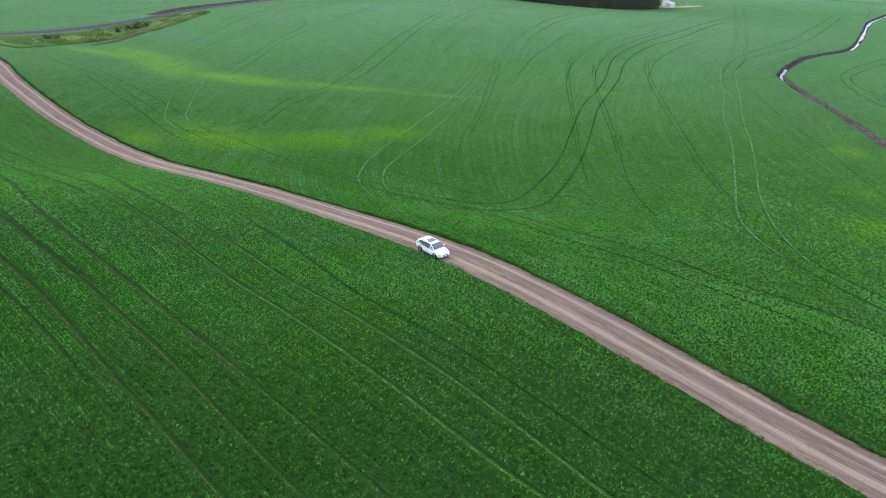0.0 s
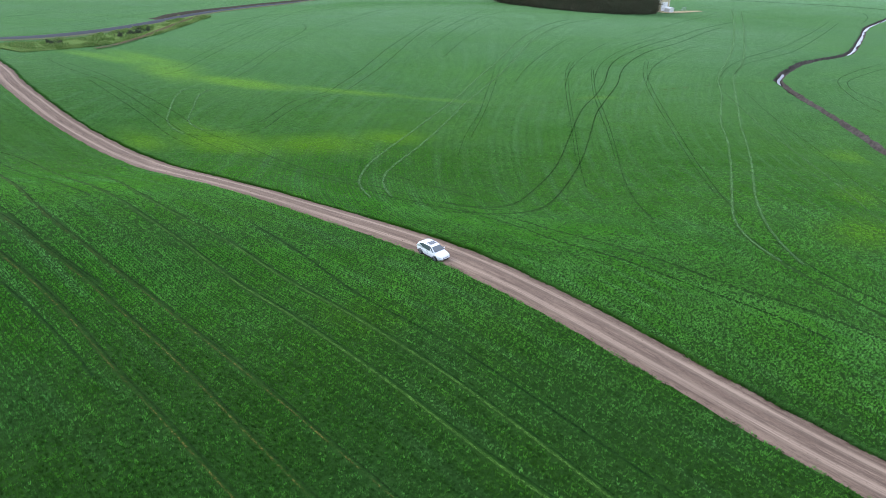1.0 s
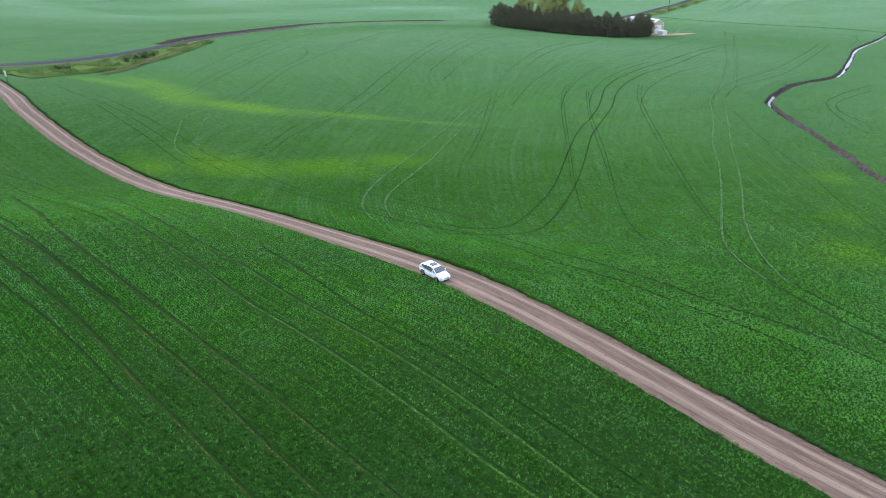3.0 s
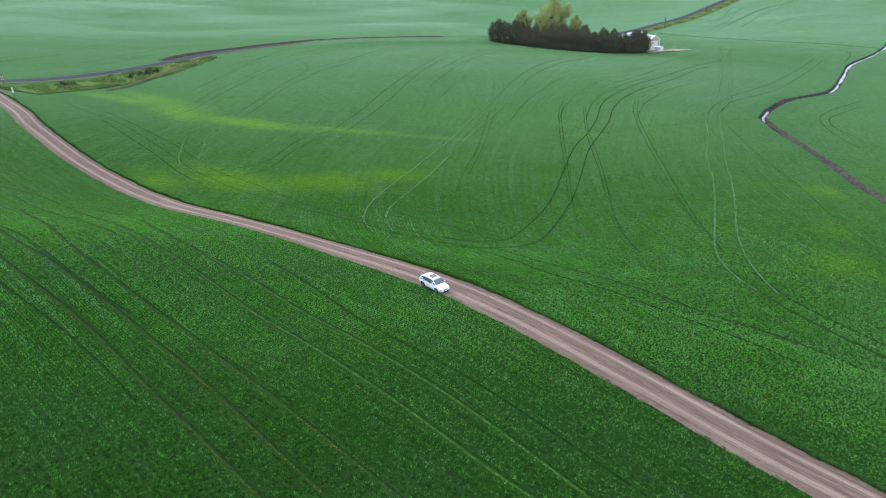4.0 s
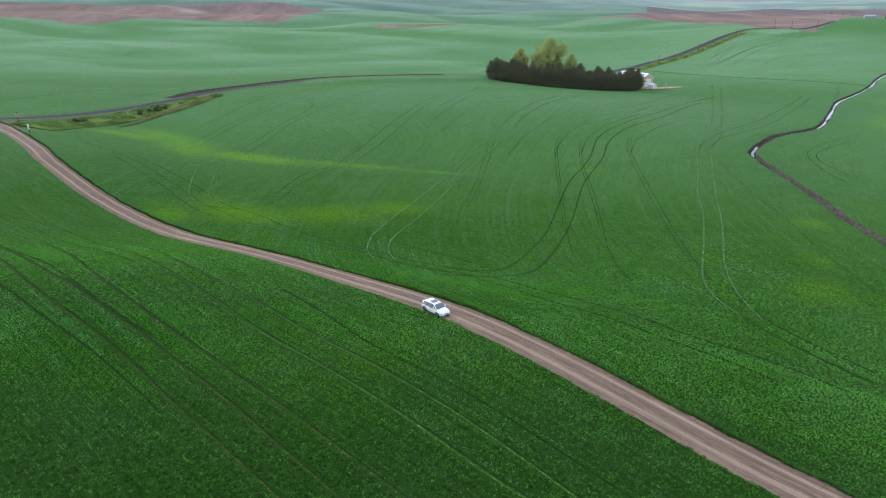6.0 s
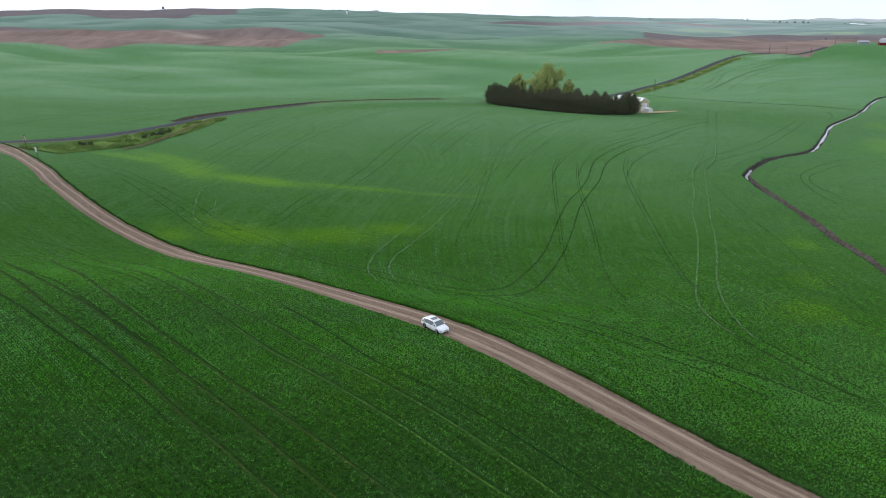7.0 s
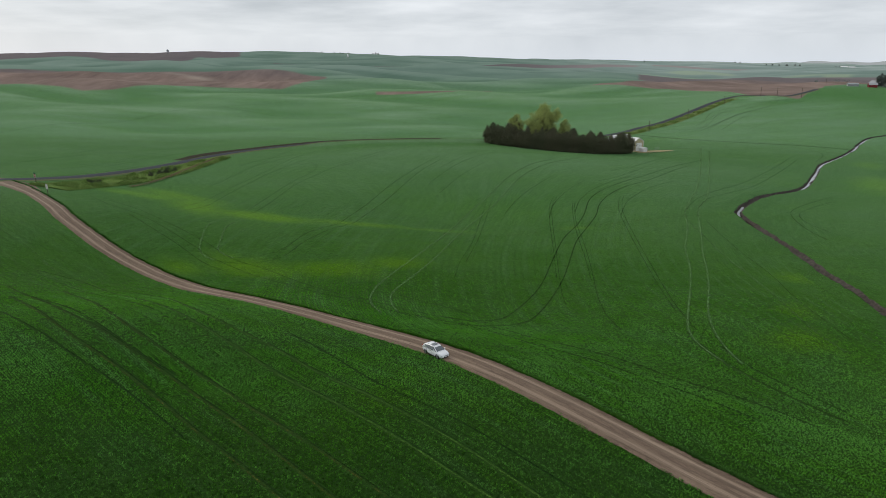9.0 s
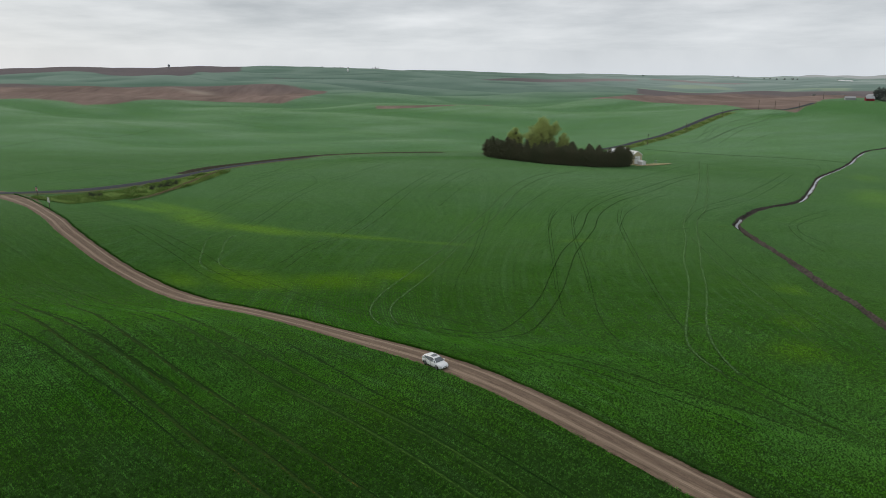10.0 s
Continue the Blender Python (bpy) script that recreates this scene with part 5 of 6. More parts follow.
def build_car():
    car = thing("car", (2.0, -2.45, gz(2.0, -2.45) + 0.08), "white compact SUV standing on the dirt road", "car", "", -50)
    # lower body: half width, sill and top at each station along the length
    st = [(-2.30, 0.66, 0.52, 0.90), (-2.24, 0.80, 0.42, 1.00), (-2.05, 0.88, 0.34, 1.07), (-1.6, 0.915, 0.28, 1.08), (-0.9, 0.92, 0.26, 1.06), (-0.1, 0.92, 0.26, 1.04), (0.7, 0.92, 0.26, 1.02),
          (1.05, 0.915, 0.26, 1.04), (1.3, 0.91, 0.27, 1.03), (1.7, 0.89, 0.29, 0.98), (2.0, 0.83, 0.32, 0.90), (2.18, 0.74, 0.36, 0.80), (2.30, 0.60, 0.44, 0.68)]
    rings = []
    for x, w, a, b in st:
        half = [(w * 0.86, a), (w * 0.97, a + 0.10), (w, a + (b - a) * 0.45), (w * 0.985, b - 0.16), (w * 0.93, b - 0.05), (w * 0.80, b), (w * 0.4, b + 0.025)]
        rings.append([(x, -y, z) for y, z in half] + [(x, y, z) for y, z in reversed(half)])
    body = part("body", loft(rings, True), CARWHITE, car, "glossy white painted body", True)
    # cabin
    sil = [(-2.22, 1.03), (-2.12, 1.22), (-1.90, 1.44), (-1.55, 1.575), (-0.9, 1.65), (-0.2, 1.66), (0.22, 1.61), (0.42, 1.54), (0.85, 1.28), (1.26, 1.04)]
    rings = []
    for x, z in sil:
        wb = 0.885 if x < 0.6 else 0.885 - (x - 0.6) * 0.12
        wt = wb - (z - 1.03) * 0.40
        rings.append([(x, -wb, 1.0), (x, -wt, z - 0.035), (x, -wt + 0.10, z), (x, 0, z + 0.02), (x, wt - 0.10, z), (x, wt, z - 0.035), (x, wb, 1.0)])
    part("cabin", loft(rings, True), CARWHITE, car, "white roof and pillars", True)

    def side(x, z, s, proud=0.012):
        wb = 0.885 if x < 0.6 else 0.885 - (x - 0.6) * 0.12
        return (x, s * (wb - (z - 1.0) * 0.385 + proud), z)

    for s in (-1, 1):
        for name, pts in (("front_door_window", [(1.00, 1.09), (0.03, 1.08), (0.03, 1.56), (0.30, 1.54)]), ("rear_door_window", [(-0.03, 1.08), (-0.98, 1.12), (-0.98, 1.53), (-0.03, 1.56)]),
                          ("quarter_window", [(-1.03, 1.13), (-1.80, 1.30), (-1.60, 1.43), (-1.03, 1.52)])):
            q = [side(x, z, s) for x, z in pts]
            part(name, slab(q if s < 0 else q[::-1], 0.012), GLASS, car)
        for x0 in (0.0, -1.005):
            q = [side(x0 + dx, z, s, 0.010) for dx, z in ((0.035, 1.08), (-0.035, 1.09), (-0.035, 1.55), (0.035, 1.55))]
            part("door_pillar", slab(q if s < 0 else q[::-1], 0.012), BLACKTRIM, car)
        for x, z in ((-0.25, 0.93), (-1.22, 0.95)):
            part("door_handle", box(x, s * 0.925, z, 0.20, 0.03, 0.035, 0.01), CHROME, car)
        for x0 in (-0.02, -1.02):
            part("door_seam", box(x0, s * 0.918, 0.72, 0.012, 0.012, 0.55), BLACKTRIM, car)
        part("sill_trim", box(0.0, s * 0.90, 0.30, 2.0, 0.05, 0.11, 0.02), BLACKTRIM, car)
        m = part("mirror", box(0.80, s * 1.01, 1.12, 0.17, 0.20, 0.15, 0.045), CARWHITE, car)
        part("mirror_foot", box(0.82, s * 0.90, 1.06, 0.08, 0.12, 0.05, 0.01), BLACKTRIM, m)
        part("headlight", slab([(2.00, s * 0.845, 0.80), (2.21, s * 0.62, 0.76), (2.255, s * 0.62, 0.66), (2.06, s * 0.835, 0.69)][::s], 0.02), LAMPGLASS, car, "clear headlight")
        part("fog_light", box(2.21, s * 0.64, 0.47, 0.06, 0.16, 0.08, 0.02), BLACKTRIM, car)
        part("tail_light", slab([(-2.21, s * 0.83, 1.22), (-2.15, s * 0.845, 0.92), (-2.262, s * 0.72, 0.94), (-2.20, s * 0.72, 1.30)][::s], 0.02), REDGLASS, car, "red tail light")
        part("roof_rail", tube((-1.4, s * 0.56, 1.645), (0.05, s * 0.56, 1.69), 0.018, 0.018, 6), CHROME, car)
        for x in (-1.36, 1.34):
            part("arch_trim", arch(x, s), BLACKTRIM, car)
            wheel(car, x, s)
    part("windscreen", slab([(1.16, -0.74, 1.115), (1.16, 0.74, 1.115), (0.50, 0.62, 1.535), (0.50, -0.62, 1.535)], 0.015), GLASS, car)
    part("rear_window", slab([(-2.13, 0.66, 1.235), (-2.13, -0.66, 1.235), (-1.915, -0.58, 1.45), (-1.915, 0.58, 1.45)], 0.015), GLASS, car)
    roof = part("sunroof", box(-0.30, 0, 1.685, 0.62, 0.78, 0.02, 0.008), GLASS, car)
    part("sunroof_frame", box(-0.30, 0, 1.68, 0.72, 0.88, 0.016, 0.006), BLACKTRIM, roof)
    part("grille", box(2.275, 0, 0.66, 0.05, 0.80, 0.12, 0.015), BLACKTRIM, car)
    part("grille_bar", box(2.30, 0, 0.67, 0.03, 0.78, 0.03, 0.008), CHROME, car)
    part("lower_grille", box(2.285, 0, 0.47, 0.05, 0.85, 0.12, 0.015), BLACKTRIM, car)
    part("number_plate", box(2.325, 0, 0.56, 0.015, 0.34, 0.09), SIGNWHITE, car)
    part("rear_bumper_trim", box(-2.27, 0, 0.50, 0.07, 1.20, 0.16, 0.02), BLACKTRIM, car)
    part("aerial", tube((-1.6, 0, 1.56), (-1.8, 0, 1.72), 0.012, 0.006, 5), BLACKTRIM, car)
    for y in (-0.25, 0.30):
        part("wiper", tube((1.17, y, 1.135), (1.02, y - 0.42, 1.225), 0.012, 0.008, 5), BLACKTRIM, car)
    car.scale = (1.07, 1.07, 1.07)


def arch(x, s):
    bm = bmesh.new()
    out, inn = [], []
    for i in range(13):
        a = math.pi * i / 12 * 1.1 - 0.157
        out.append((x + 0.44 * math.cos(a), s * 0.925, 0.36 + 0.44 * math.sin(a)))
        inn.append((x + 0.345 * math.cos(a), s * 0.925, 0.36 + 0.345 * math.sin(a)))
    vo, vi = [bm.verts.new(p) for p in out], [bm.verts.new(p) for p in inn]
    for i in range(12):
        bm.faces.new((vo[i], vo[i + 1], vi[i + 1], vi[i]))
    r = bmesh.ops.extrude_face_region(bm, geom=bm.faces[:])
    bmesh.ops.translate(bm, vec=(0, -s * 0.12, 0), verts=[g for g in r["geom"] if isinstance(g, bmesh.types.BMVert)])
    return bm


def wheel(car, x, s):
    w = new("wheel")
    w.parent = car
    w.location = (x, s * 0.82, 0.345)
    bm = tube((0, -0.11, 0), (0, 0.11, 0), 0.345, 0.345, 24)
    bmesh.ops.bevel(bm, geom=[e for e in bm.edges if abs(e.verts[0].co.y - e.verts[1].co.y) < 0.01], offset=0.04, segments=2, affect="EDGES")
    part("tyre", bm, RUBBER, w, "", True)
    bm = tube((0, s * 0.10, 0), (0, s * 0.118, 0), 0.235, 0.225, 20)
    for i in range(5):
        a = 6.283 * i / 5
        tube((0, s * 0.125, 0), (0.21 * math.cos(a), s * 0.122, 0.21 * math.sin(a)), 0.04, 0.025, 5, bm)
    part("rim", bm, ALLOY, w)


build_car()


# ---- farmstead ----
def gabled(name, at, turn, width, length, eave, ridge, wall, roof, label, category, door=None, group=""):
    """A gabled building: front gable toward its own -y. Walls, two roof slopes with thickness, a door and trim."""
    ob = thing(name, at, label, category, group, turn)
    w, l = width / 2, length
    bm = bmesh.new()
    f = [(-w, 0, -1), (w, 0, -1), (w, 0, eave), (0, 0, ridge), (-w, 0, eave)]
    rings = [[bm.verts.new(p) for p in f], [bm.verts.new((x, l, z)) for x, y, z in f]]
    bm.faces.new(rings[0]); bm.faces.new(rings[1][::-1])
    for i in range(5):
        if i not in (2, 3):
            j = (i + 1) % 5
            bm.faces.new((rings[0][i], rings[0][j], rings[1][j], rings[1][i]))
    part("wall", bm, wall, ob)
    run = math.hypot(w, ridge - eave)
    for s in (-1, 1):
        ox, oz = (ridge - eave) / run, w / run
        e = 0.35
        a, b = Vector((0, -e, ridge + 0.02)), Vector((s * (w + e * w / run), -e, eave - e * (ridge - eave) / run + 0.02))
        pts = [a, b, Vector((b.x, l + e, b.z)), Vector((a.x, l + e, a.z))]
        part("roof", slab(pts[::-1] if s < 0 else pts, 0.14 if s < 0 else 0.14), roof, ob)
        part("corner_trim", box(s * w, -0.02, eave / 2, 0.22, 0.10, eave), WHITEMETAL, ob)
        part("gable_trim", slab([(0, -0.06, ridge - 0.02), (s * w, -0.06, eave - 0.02), (s * w, -0.06, eave - 0.30), (0, -0.06, ridge - 0.32)], 0.05), WHITEMETAL, ob)
    if door:
        d = part("door", box(door[2], -0.08, door[1] / 2, door[0], 0.10, door[1]), WHITEMETAL, ob, "white sliding door")
        part("door_seam", box(door[2], -0.14, door[1] / 2, 0.06, 0.03, door[1]), GREYROOF, d)
        for z in (door[1] * 0.33, door[1] * 0.66):
            part("door_rib", box(door[2], -0.14, z, door[0], 0.03, 0.05), GREYROOF, d)
    return ob


def build_farmstead():
    bx, by = 132.6, 339.0
    gabled("barn", (bx, by, gz(bx, by)), 32, 9.0, 15, 6.1, 8.5, CREAM, WHITEMETAL, "cream metal barn with white roof and white sliding door", "barn", (5.2, 5.2, 0.2))
    sx, sy = 135.3, 332.5
    gabled("shed", (sx, sy, gz(sx, sy)), 32, 3.2, 3.8, 2.4, 3.0, WHITEMETAL, WHITEMETAL, "small white metal shed beside the barn", "shed", (1.2, 2.0, 0.4))
    hx, hy = 117, 349
    gabled("machine_shed", (hx, hy, gz(hx, hy)), -60, 8, 14, 5.5, 8.6, WHITEMETAL, WHITEMETAL, "white farm building half hidden behind pines", "shed")
    # dry yard in front of the barn
    line = smooth_line([(127, 330), (138, 337), (148, 344), (158, 349)], 1.5)
    me = ribbon("yard", line, [(-6.5, 0, 0), (-3.5, 0.06, 0), (2.5, 0.06, 0), (5.5, 0, 0)], [YARD], 0.22, {"edge": [0, 1, 1, 0]}, np.interp(np.arange(len(line)), [0, len(line) * 0.5, len(line)], [1.0, 0.9, 0.35]))
    tagged(new("yard", me), "dry yellowish gravel yard beside the barn", "yard", kind="structure")
    # a small frame trailer standing on the grass
    tx, ty = 149, 352
    t = thing("hay_rack", (tx, ty, gz(tx, ty)), "small grey metal hay rack on the grass", "hay rack", "", 40)
    for x in (-1.6, 0, 1.6):
        part("post", tube((x, 0, 0), (x, 0, 1.8), 0.05, 0.05, 6), GREYROOF, t)
        part("brace", tube((x - 0.7, 0.5, 0), (x + 0.7, -0.5, 1.9), 0.04, 0.04, 6), GREYROOF, t)
    part("rail", tube((-1.8, 0, 1.7), (1.8, 0, 1.7), 0.05, 0.05, 6), GREYROOF, t)


build_farmstead()


def build_signs():
    x, y = -136.9, 137.6
    s = thing("road_sign", (x, y, gz(x, y)), "pair of pale sign plates on a post by the dirt road", "road sign", "", -38)
    part("post", box(0, 0, 1.8, 0.18, 0.18, 4.2), WOOD, s)
    for dx in (-0.42, 0.42):
        part("plate", box(dx, -0.12, 3.2, 0.72, 0.04, 1.8, 0.01), SIGNWHITE, s)
    x, y = -158.5, 168.0
    s = thing("street_sign", (x, y, gz(x, y)), "wooden post with green street sign and red round warning sign", "street sign", "", -35)
    part("post", box(0, 0, 1.7, 0.22, 0.22, 4.0), WOOD, s)
    part("name_plate", box(0, -0.14, 3.75, 1.7, 0.04, 0.5, 0.01), SIGNGREEN, s)
    b = part("warning_board", box(0, -0.15, 2.75, 1.6, 0.05, 1.5, 0.01), SIGNWHITE, s, "white board with a red disc and white bar")
    d = part("disc", tube((0, -0.18, 2.75), (0, -0.20, 2.75), 0.72, 0.72, 20), SIGNRED, b)
    part("bar", box(0, -0.215, 2.75, 1.0, 0.02, 0.24), SIGNWHITE, s)


build_signs()


def build_poles():
    for x, y, h in ((179.6, 471.9, 9.5), (238.2, 546.7, 9.5), (305.9, 630.6, 9.5), (361.3, 668.6, 11), (378.5, 666.3, 9.5), (392, 640, 10), (547.1, 874.6, 10)):
        p = thing("utility_pole", (x, y, gz(x, y) - 0.2), "tall brown wooden utility pole beside the road", "utility pole", "roadside poles", 40)
        part("pole", tube((0, 0, -0.5), (0, 0, h), 0.26, 0.19, 8), WOOD, p)
        part("crossarm", box(0, 0.16, h - 0.8, 2.6, 0.18, 0.22), WOOD, p)
        for dx in (-1.15, -0.5, 0.5, 1.15):
            part("insulator", tube((dx, 0.16, h - 0.7), (dx, 0.16, h - 0.4), 0.07, 0.05, 6), GREYROOF, p)


build_poles()


def at_angle(px, r):
    """A place r metres from the lookout, fitted to the camera's view: px is its image column, about 1244 times the
    tangent of its bearing, counted from 784.
    """
    a = math.atan((px - 784) / 1244) + radians(0.60 + 0.45 * (px - 298) / 1238)
    x, y = LOOKOUT[0] + r * math.sin(a), LOOKOUT[1] + r * math.cos(a)
    return x, y, gz(x, y)


def build_distance():
    rng = np.random.default_rng(31)
    dark = [broadleaf_meshes(60 + i, 9.0, 5.0, DARKLEAF, 0.26, 0.02, 0.9, 2.8) for i in range(3)]
    # kinds for the farthest trees, their haze held in the leaf colour
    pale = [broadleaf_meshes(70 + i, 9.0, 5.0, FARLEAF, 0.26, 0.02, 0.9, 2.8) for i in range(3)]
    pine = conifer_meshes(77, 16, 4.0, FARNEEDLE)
    # far farm on the rise
    x, y, z = at_angle(1536, 1118)
    gabled("red_barn", (x, y, z - 0.3), 75, 7, 10.5, 3.6, 6.2, REDBARN, GREYROOF, "red wooden barn with pale roof on a far rise", "barn")
    x, y, z = at_angle(1503, 1122)
    gabled("farmhouse", (x, y, z - 0.3), 75, 7, 13, 2.8, 4.6, GREYROOF, GREYROOF, "low grey farmhouse on a far rise", "house")
    x, y, z = at_angle(1541, 1150)
    gabled("farm_outbuilding", (x, y, z - 0.5), 20, 9, 14, 4.0, 7.0, WHITEMETAL, GREYROOF, "white farm outbuilding among far trees", "house")
    for px, r, k, s in ((1537, 1135, 1, 0.95), (1542, 1150, 1, 1.1), (1547, 1140, 1, 0.9), (1550, 1128, 1, 1.15), (1555, 1130, 1, 1.0), (1560, 1135, 0, 1.4), (1561, 1125, 1, 1.2), (1566, 1140, 0, 1.3), (1572, 1130, 1, 1.2), (1554, 1118, 0, 1.0), (1580, 1130, 1, 1.1),
                        (1430, 1450, 0, 1.0), (1448, 1450, 0, 0.6), (1453, 1450, 0, 0.7), (1462, 1470, 0, 1.3), (1468, 1450, 0, 1.2), (1480, 1460, 0, 1.1), (1486, 1450, 0, 0.6)):
        x, y, z = at_angle(px, r)
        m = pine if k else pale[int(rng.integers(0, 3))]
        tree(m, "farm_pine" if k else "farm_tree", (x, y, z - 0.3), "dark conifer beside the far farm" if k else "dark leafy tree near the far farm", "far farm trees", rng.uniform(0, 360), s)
    # trees along the skyline and on the hazy plain
    for px, r, s in ((566, 2560, 1.2), (588, 2600, 0.9), (598, 2600, 1.0), (603, 2600, 0.9), (612, 2600, 1.0), (655, 2620, 0.9), (660, 2620, 1.3), (664, 2620, 1.1), (566, 1900, 1.0),
                     (1285, 3300, 1.4), (1294, 3300, 1.6), (1340, 3300, 1.4), (1350, 3300, 1.8), (1362, 3300, 1.5), (1375, 3300, 1.9), (1390, 3300, 1.8), (1398, 3300, 1.6),
                     (1460, 3000, 1.5), (1468, 3000, 2.0), (1475, 3000, 1.6), (1128, 3000, 1.4)):
        x, y, z = at_angle(px, r)
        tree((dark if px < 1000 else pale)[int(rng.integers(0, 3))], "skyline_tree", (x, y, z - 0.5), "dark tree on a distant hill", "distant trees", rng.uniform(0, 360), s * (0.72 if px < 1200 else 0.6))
    for px, r in ((1480, 3000), (1493, 3010)):
        x, y, z = at_angle(px, r)
        gabled("far_barn", (x, y, z - 0.5), 90, 14, 24, 6, 9, WHITEMETAL, WHITEMETAL, "white barn far off on the plain", "barn")
    x, y, z = at_angle(611, 2250)
    s = thing("silo", (x, y, z - 0.5), "small white silo on a distant slope", "silo")
    part("shell", tube((0, 0, 0), (0, 0, 9), 2.4, 2.4, 14), WHITEMETAL, s, "", True)
    part("cap", tube((0, 0, 9), (0, 0, 10.6), 2.5, 0.3, 14), WHITEMETAL, s)
    # water tower on the skyline
    x, y, z = at_angle(298, 2450)
    t = thing("water_tower", (x, y, z - 1), "dark water tower on legs on the skyline", "water tower")
    for dx in (-2.6, 2.6):
        for dy in (-2.6, 2.6):
            part("leg", tube((dx * 1.25, dy * 1.25, 0), (dx, dy, 9), 0.45, 0.4, 6), GREYDARK, t)
    part("tank", tube((0, 0, 8.5), (0, 0, 15), 4.2, 4.2, 16), GREYDARK, t, "", True)
    part("roof", tube((0, 0, 15), (0, 0, 17.5), 4.4, 0.4, 16), GREYDARK, t)
    t.scale = (0.85, 0.85, 0.85)


def build_horizon():
    """Low hazy hills far beyond the plain, as a plain backdrop."""
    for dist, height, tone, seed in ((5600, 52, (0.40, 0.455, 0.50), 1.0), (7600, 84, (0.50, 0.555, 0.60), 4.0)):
        # the haze on these hills is a pale glow given to their surface
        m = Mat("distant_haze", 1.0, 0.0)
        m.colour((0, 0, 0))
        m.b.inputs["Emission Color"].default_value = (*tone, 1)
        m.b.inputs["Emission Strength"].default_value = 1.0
        b = np.radians(np.linspace(-8, 44, 240))
        x, y = LOOKOUT[0] + dist * np.sin(b), LOOKOUT[1] + dist * np.cos(b)
        q = np.degrees(b)
        z = height * (0.62 + 0.2 * np.sin(q * 0.42 + seed) + 0.12 * np.sin(q * 1.1 + 2 * seed) + 0.06 * np.sin(q * 2.7 + seed))
        z *= np.clip((q + 8) / 10, 0, 1)
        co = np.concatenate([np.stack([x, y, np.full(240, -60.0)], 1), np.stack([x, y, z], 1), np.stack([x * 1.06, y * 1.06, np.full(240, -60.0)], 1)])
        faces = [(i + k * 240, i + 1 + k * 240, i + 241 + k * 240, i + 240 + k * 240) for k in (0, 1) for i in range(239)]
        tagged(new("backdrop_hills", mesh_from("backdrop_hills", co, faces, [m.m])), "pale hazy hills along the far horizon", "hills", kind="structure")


build_horizon()
GREYDARK = plain("dark_grey_steel", (0.16, 0.18, 0.20), 0.7)
build_distance()


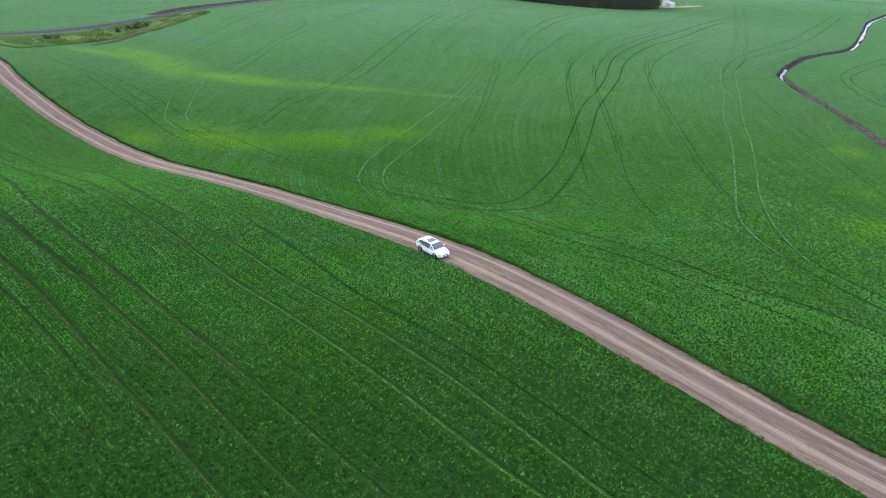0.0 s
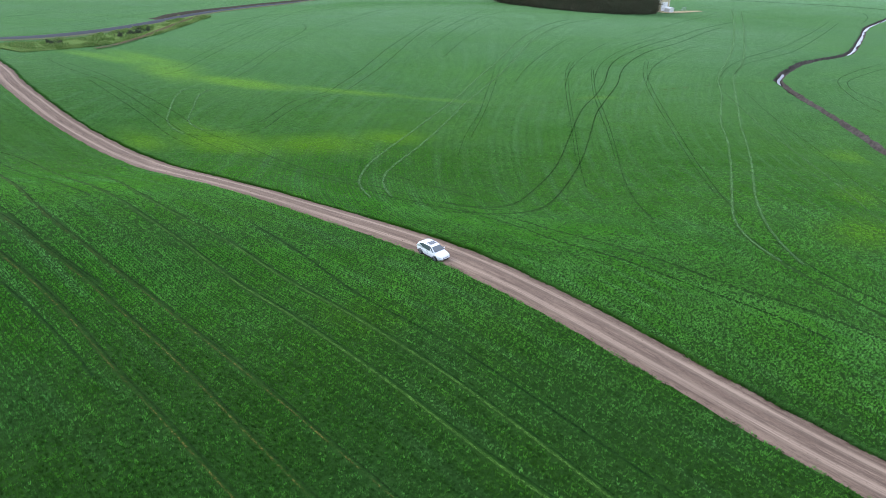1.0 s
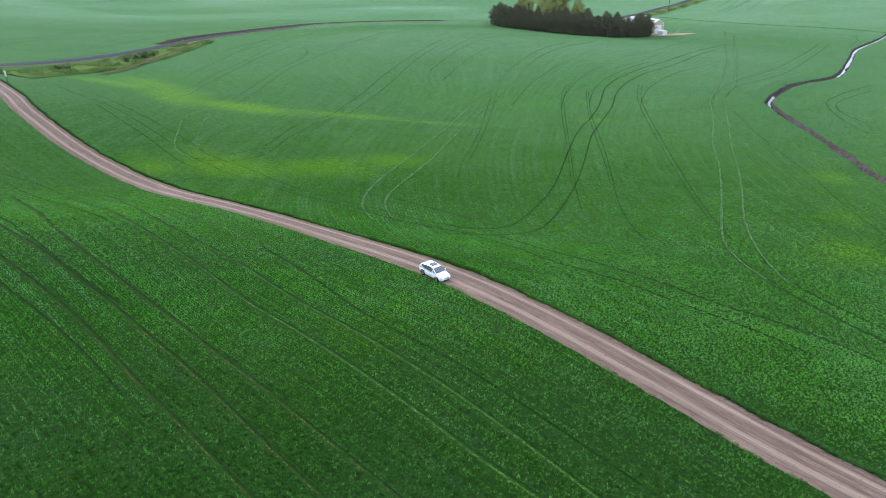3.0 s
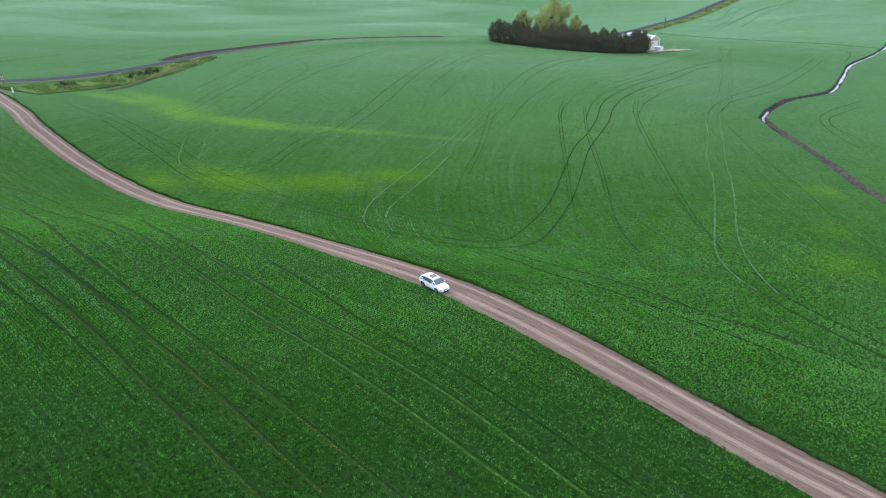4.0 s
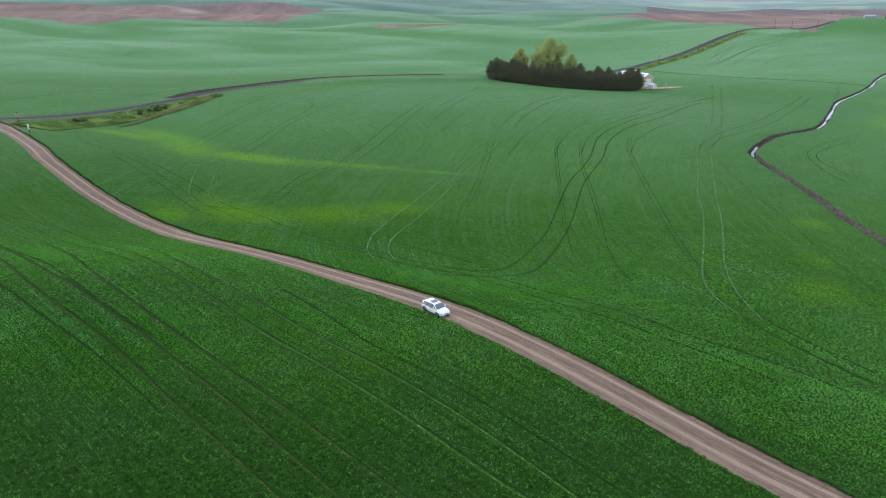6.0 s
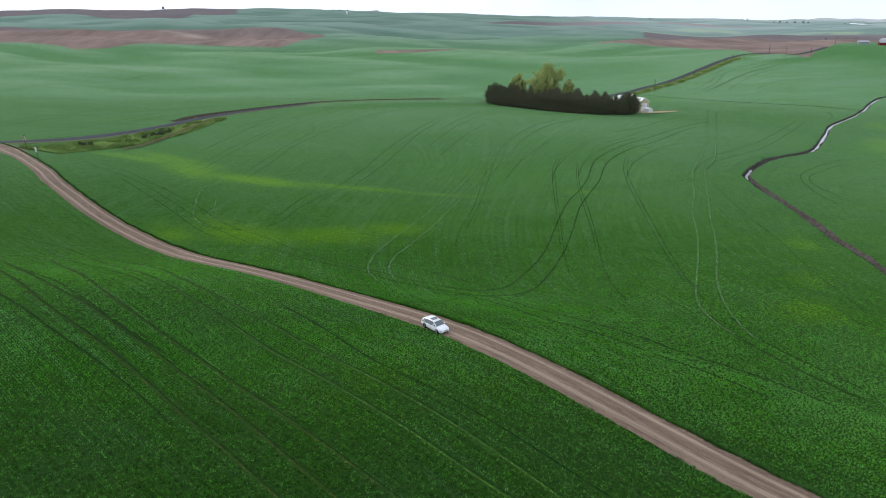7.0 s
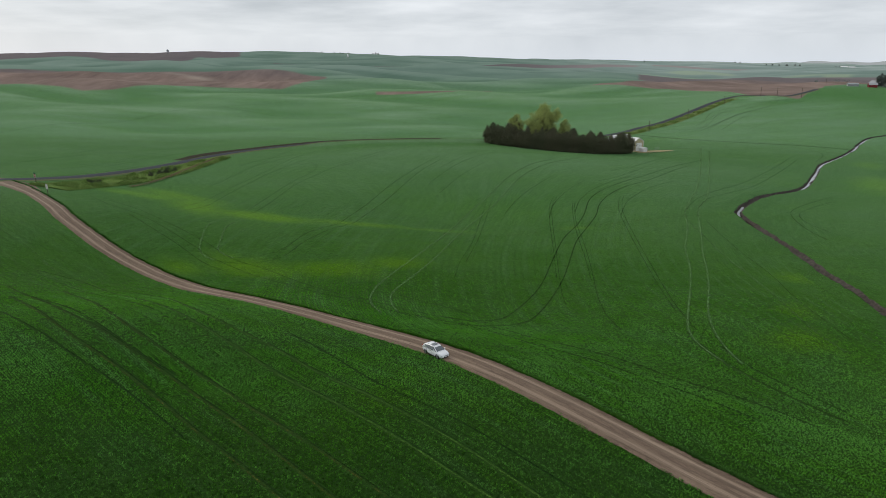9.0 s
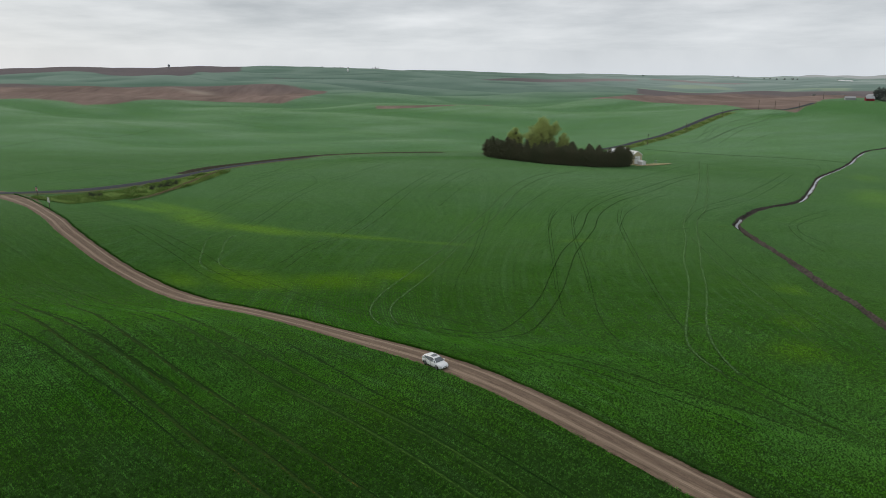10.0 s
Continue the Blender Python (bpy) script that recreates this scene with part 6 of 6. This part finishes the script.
# ---- verge between the roads ----
def build_verge():
    rng = np.random.default_rng(9)
    line = smooth_line(VERGE_LINE, 1.0)
    cols = [(-7.5, 0, 0), (-5, 0.1, 0), (0, 0.25, 0), (5, 0.2, 0), (9, 0, 0)]
    me = ribbon("grass_verge", line, cols, [soil_material("verge_grass", (0.065, 0.160, 0.020), (0.150, 0.200, 0.050), 0.35)], 0.15)
    tagged(new("grass_verge", me), "rough grass verge between the paved road and the field", "verge", kind="structure")
    bare = smooth_line(BARE_LINE, 1.0)
    me = ribbon("bare_strip", bare, [(-1.6, 0, 0), (-0.6, 0.05, 0), (0.6, 0.05, 0), (1.6, 0, 0)], [BARE], 0.42, {"edge": [0, 1, 1, 0]})
    tagged(new("bare_strip", me), "strip of bare reddish soil at the field edge", "soil", kind="structure")
    n = 12000
    i = rng.integers(0, len(line), n)
    s = sideways(line)
    o = rng.uniform(-8, 9, n)
    x, y = line[i, 0] + s[i, 0] * o, line[i, 1] + s[i, 1] * o
    keep = (line_distance(x, y, PAVED_ROAD, 20) > 4.2) & (line_distance(x, y, DIRT_ROAD, 20) > 4.5) & (line_distance(x, y, bare, 20) > 1.7)
    x, y = x[keep], y[keep]
    patch = np.sin(x * 0.33 + 1.2 * np.sin(y * 0.11)) * np.sin(y * 0.27)
    k = rng.uniform(0.3, 0.8, len(x)) * np.where(patch > 0.15, 1.35, 0.75)
    me = sprays(rng, np.stack([x, y, ground(x, y) + k * 0.5], 1), k, 13, 0.8, -0.3, WEED, "verge_weeds")
    tagged(new("verge_weeds", me), "tangled green and straw-coloured roadside weeds", "weeds", kind="stuff")
    for px, py, r in ((-143, 181, 1.6), (-141.5, 184, 1.2), (-129, 226, 1.9), (-130.5, 222, 1.4), (-132, 215, 1.3), (-127.5, 232, 1.2)):
        ob = thing("bush", (px, py, gz(px, py)), "dark low bush in the roadside verge", "bush", "verge bushes")
        pts = rng.normal(0, r * 0.5, (26, 3)); pts[:, 2] = np.abs(pts[:, 2]) + 0.5
        bm = bmesh.new()
        for p in pts[:9]:
            tube((0, 0, -0.1), p, 0.05, 0.02, 5, bm)
        part("stems", bm, BARK, ob)
        part("leaves", sprays(rng, pts, np.full(26, r * 0.45), 40, 0.9, 0, DARKLEAF, "leaves"), None, ob)
    # rough bank beside the paved road where it climbs past the farm
    o = np.nonzero((PAVED_ROAD[:, 1] > 452) & (PAVED_ROAD[:, 1] < 684) & (PAVED_ROAD[:, 0] < 335))[0]
    climb = PAVED_ROAD[o] - 9.0 * sideways(PAVED_ROAD)[o]
    fade = np.clip(np.minimum(np.arange(len(climb)), len(climb) - 1 - np.arange(len(climb))) / 10, 0, 1)
    me = ribbon("road_bank", climb, [(-5.0, -0.05, 0), (-2.5, 0.5, 0), (1.0, 0.9, 0), (4.2, 0.1, 0)], [soil_material("dry_bank_grass", (0.075, 0.160, 0.034), (0.185, 0.205, 0.070), 0.22)], 0.1, None, 1.0, fade)
    tagged(new("road_bank", me), "rough bank of straw-coloured grass beside the paved road", "bank", kind="structure")
    n = 5000
    i = rng.integers(6, len(climb) - 6, n)
    q = rng.uniform(-5, 4, n)
    sx, sy = sideways(climb)[i].T
    x, y = climb[i, 0] + sx * q, climb[i, 1] + sy * q
    k = rng.uniform(0.3, 0.8, n) * np.where(np.sin(x * 0.21) * np.sin(y * 0.17) > 0.25, 1.6, 0.7)
    me = sprays(rng, np.stack([x, y, ground(x, y) + 0.5 + k * 0.4], 1), k, 8, 0.8, -0.3, WEED, "bank_weeds")
    tagged(new("bank_weeds", me), "tangled green and straw-coloured weeds on the road bank", "weeds", kind="stuff")
    # dark cut in the slope above the paved road
    cut = smooth_line([(-136.6, 265.6), (-129, 287.4), (-120.5, 300), (-111, 313), (-98, 331.5), (-80, 349), (-52, 363.5), (-22, 373.5), (12, 381)], 1.5)
    me = ribbon("cut_bank", cut, [(-1.5, 0.1, 0), (0, 0.5, 0), (1.8, 1.0, 0), (3.0, 0.8, 0), (5.0, -0.1, 0)], [BANK], 0.1, None, 1.0, np.clip(np.minimum(np.arange(len(cut)), len(cut) - 1 - np.arange(len(cut))) / 6, 0, 1))
    tagged(new("cut_bank", me), "dark bare earth bank above the paved road", "bank", kind="structure")


build_verge()
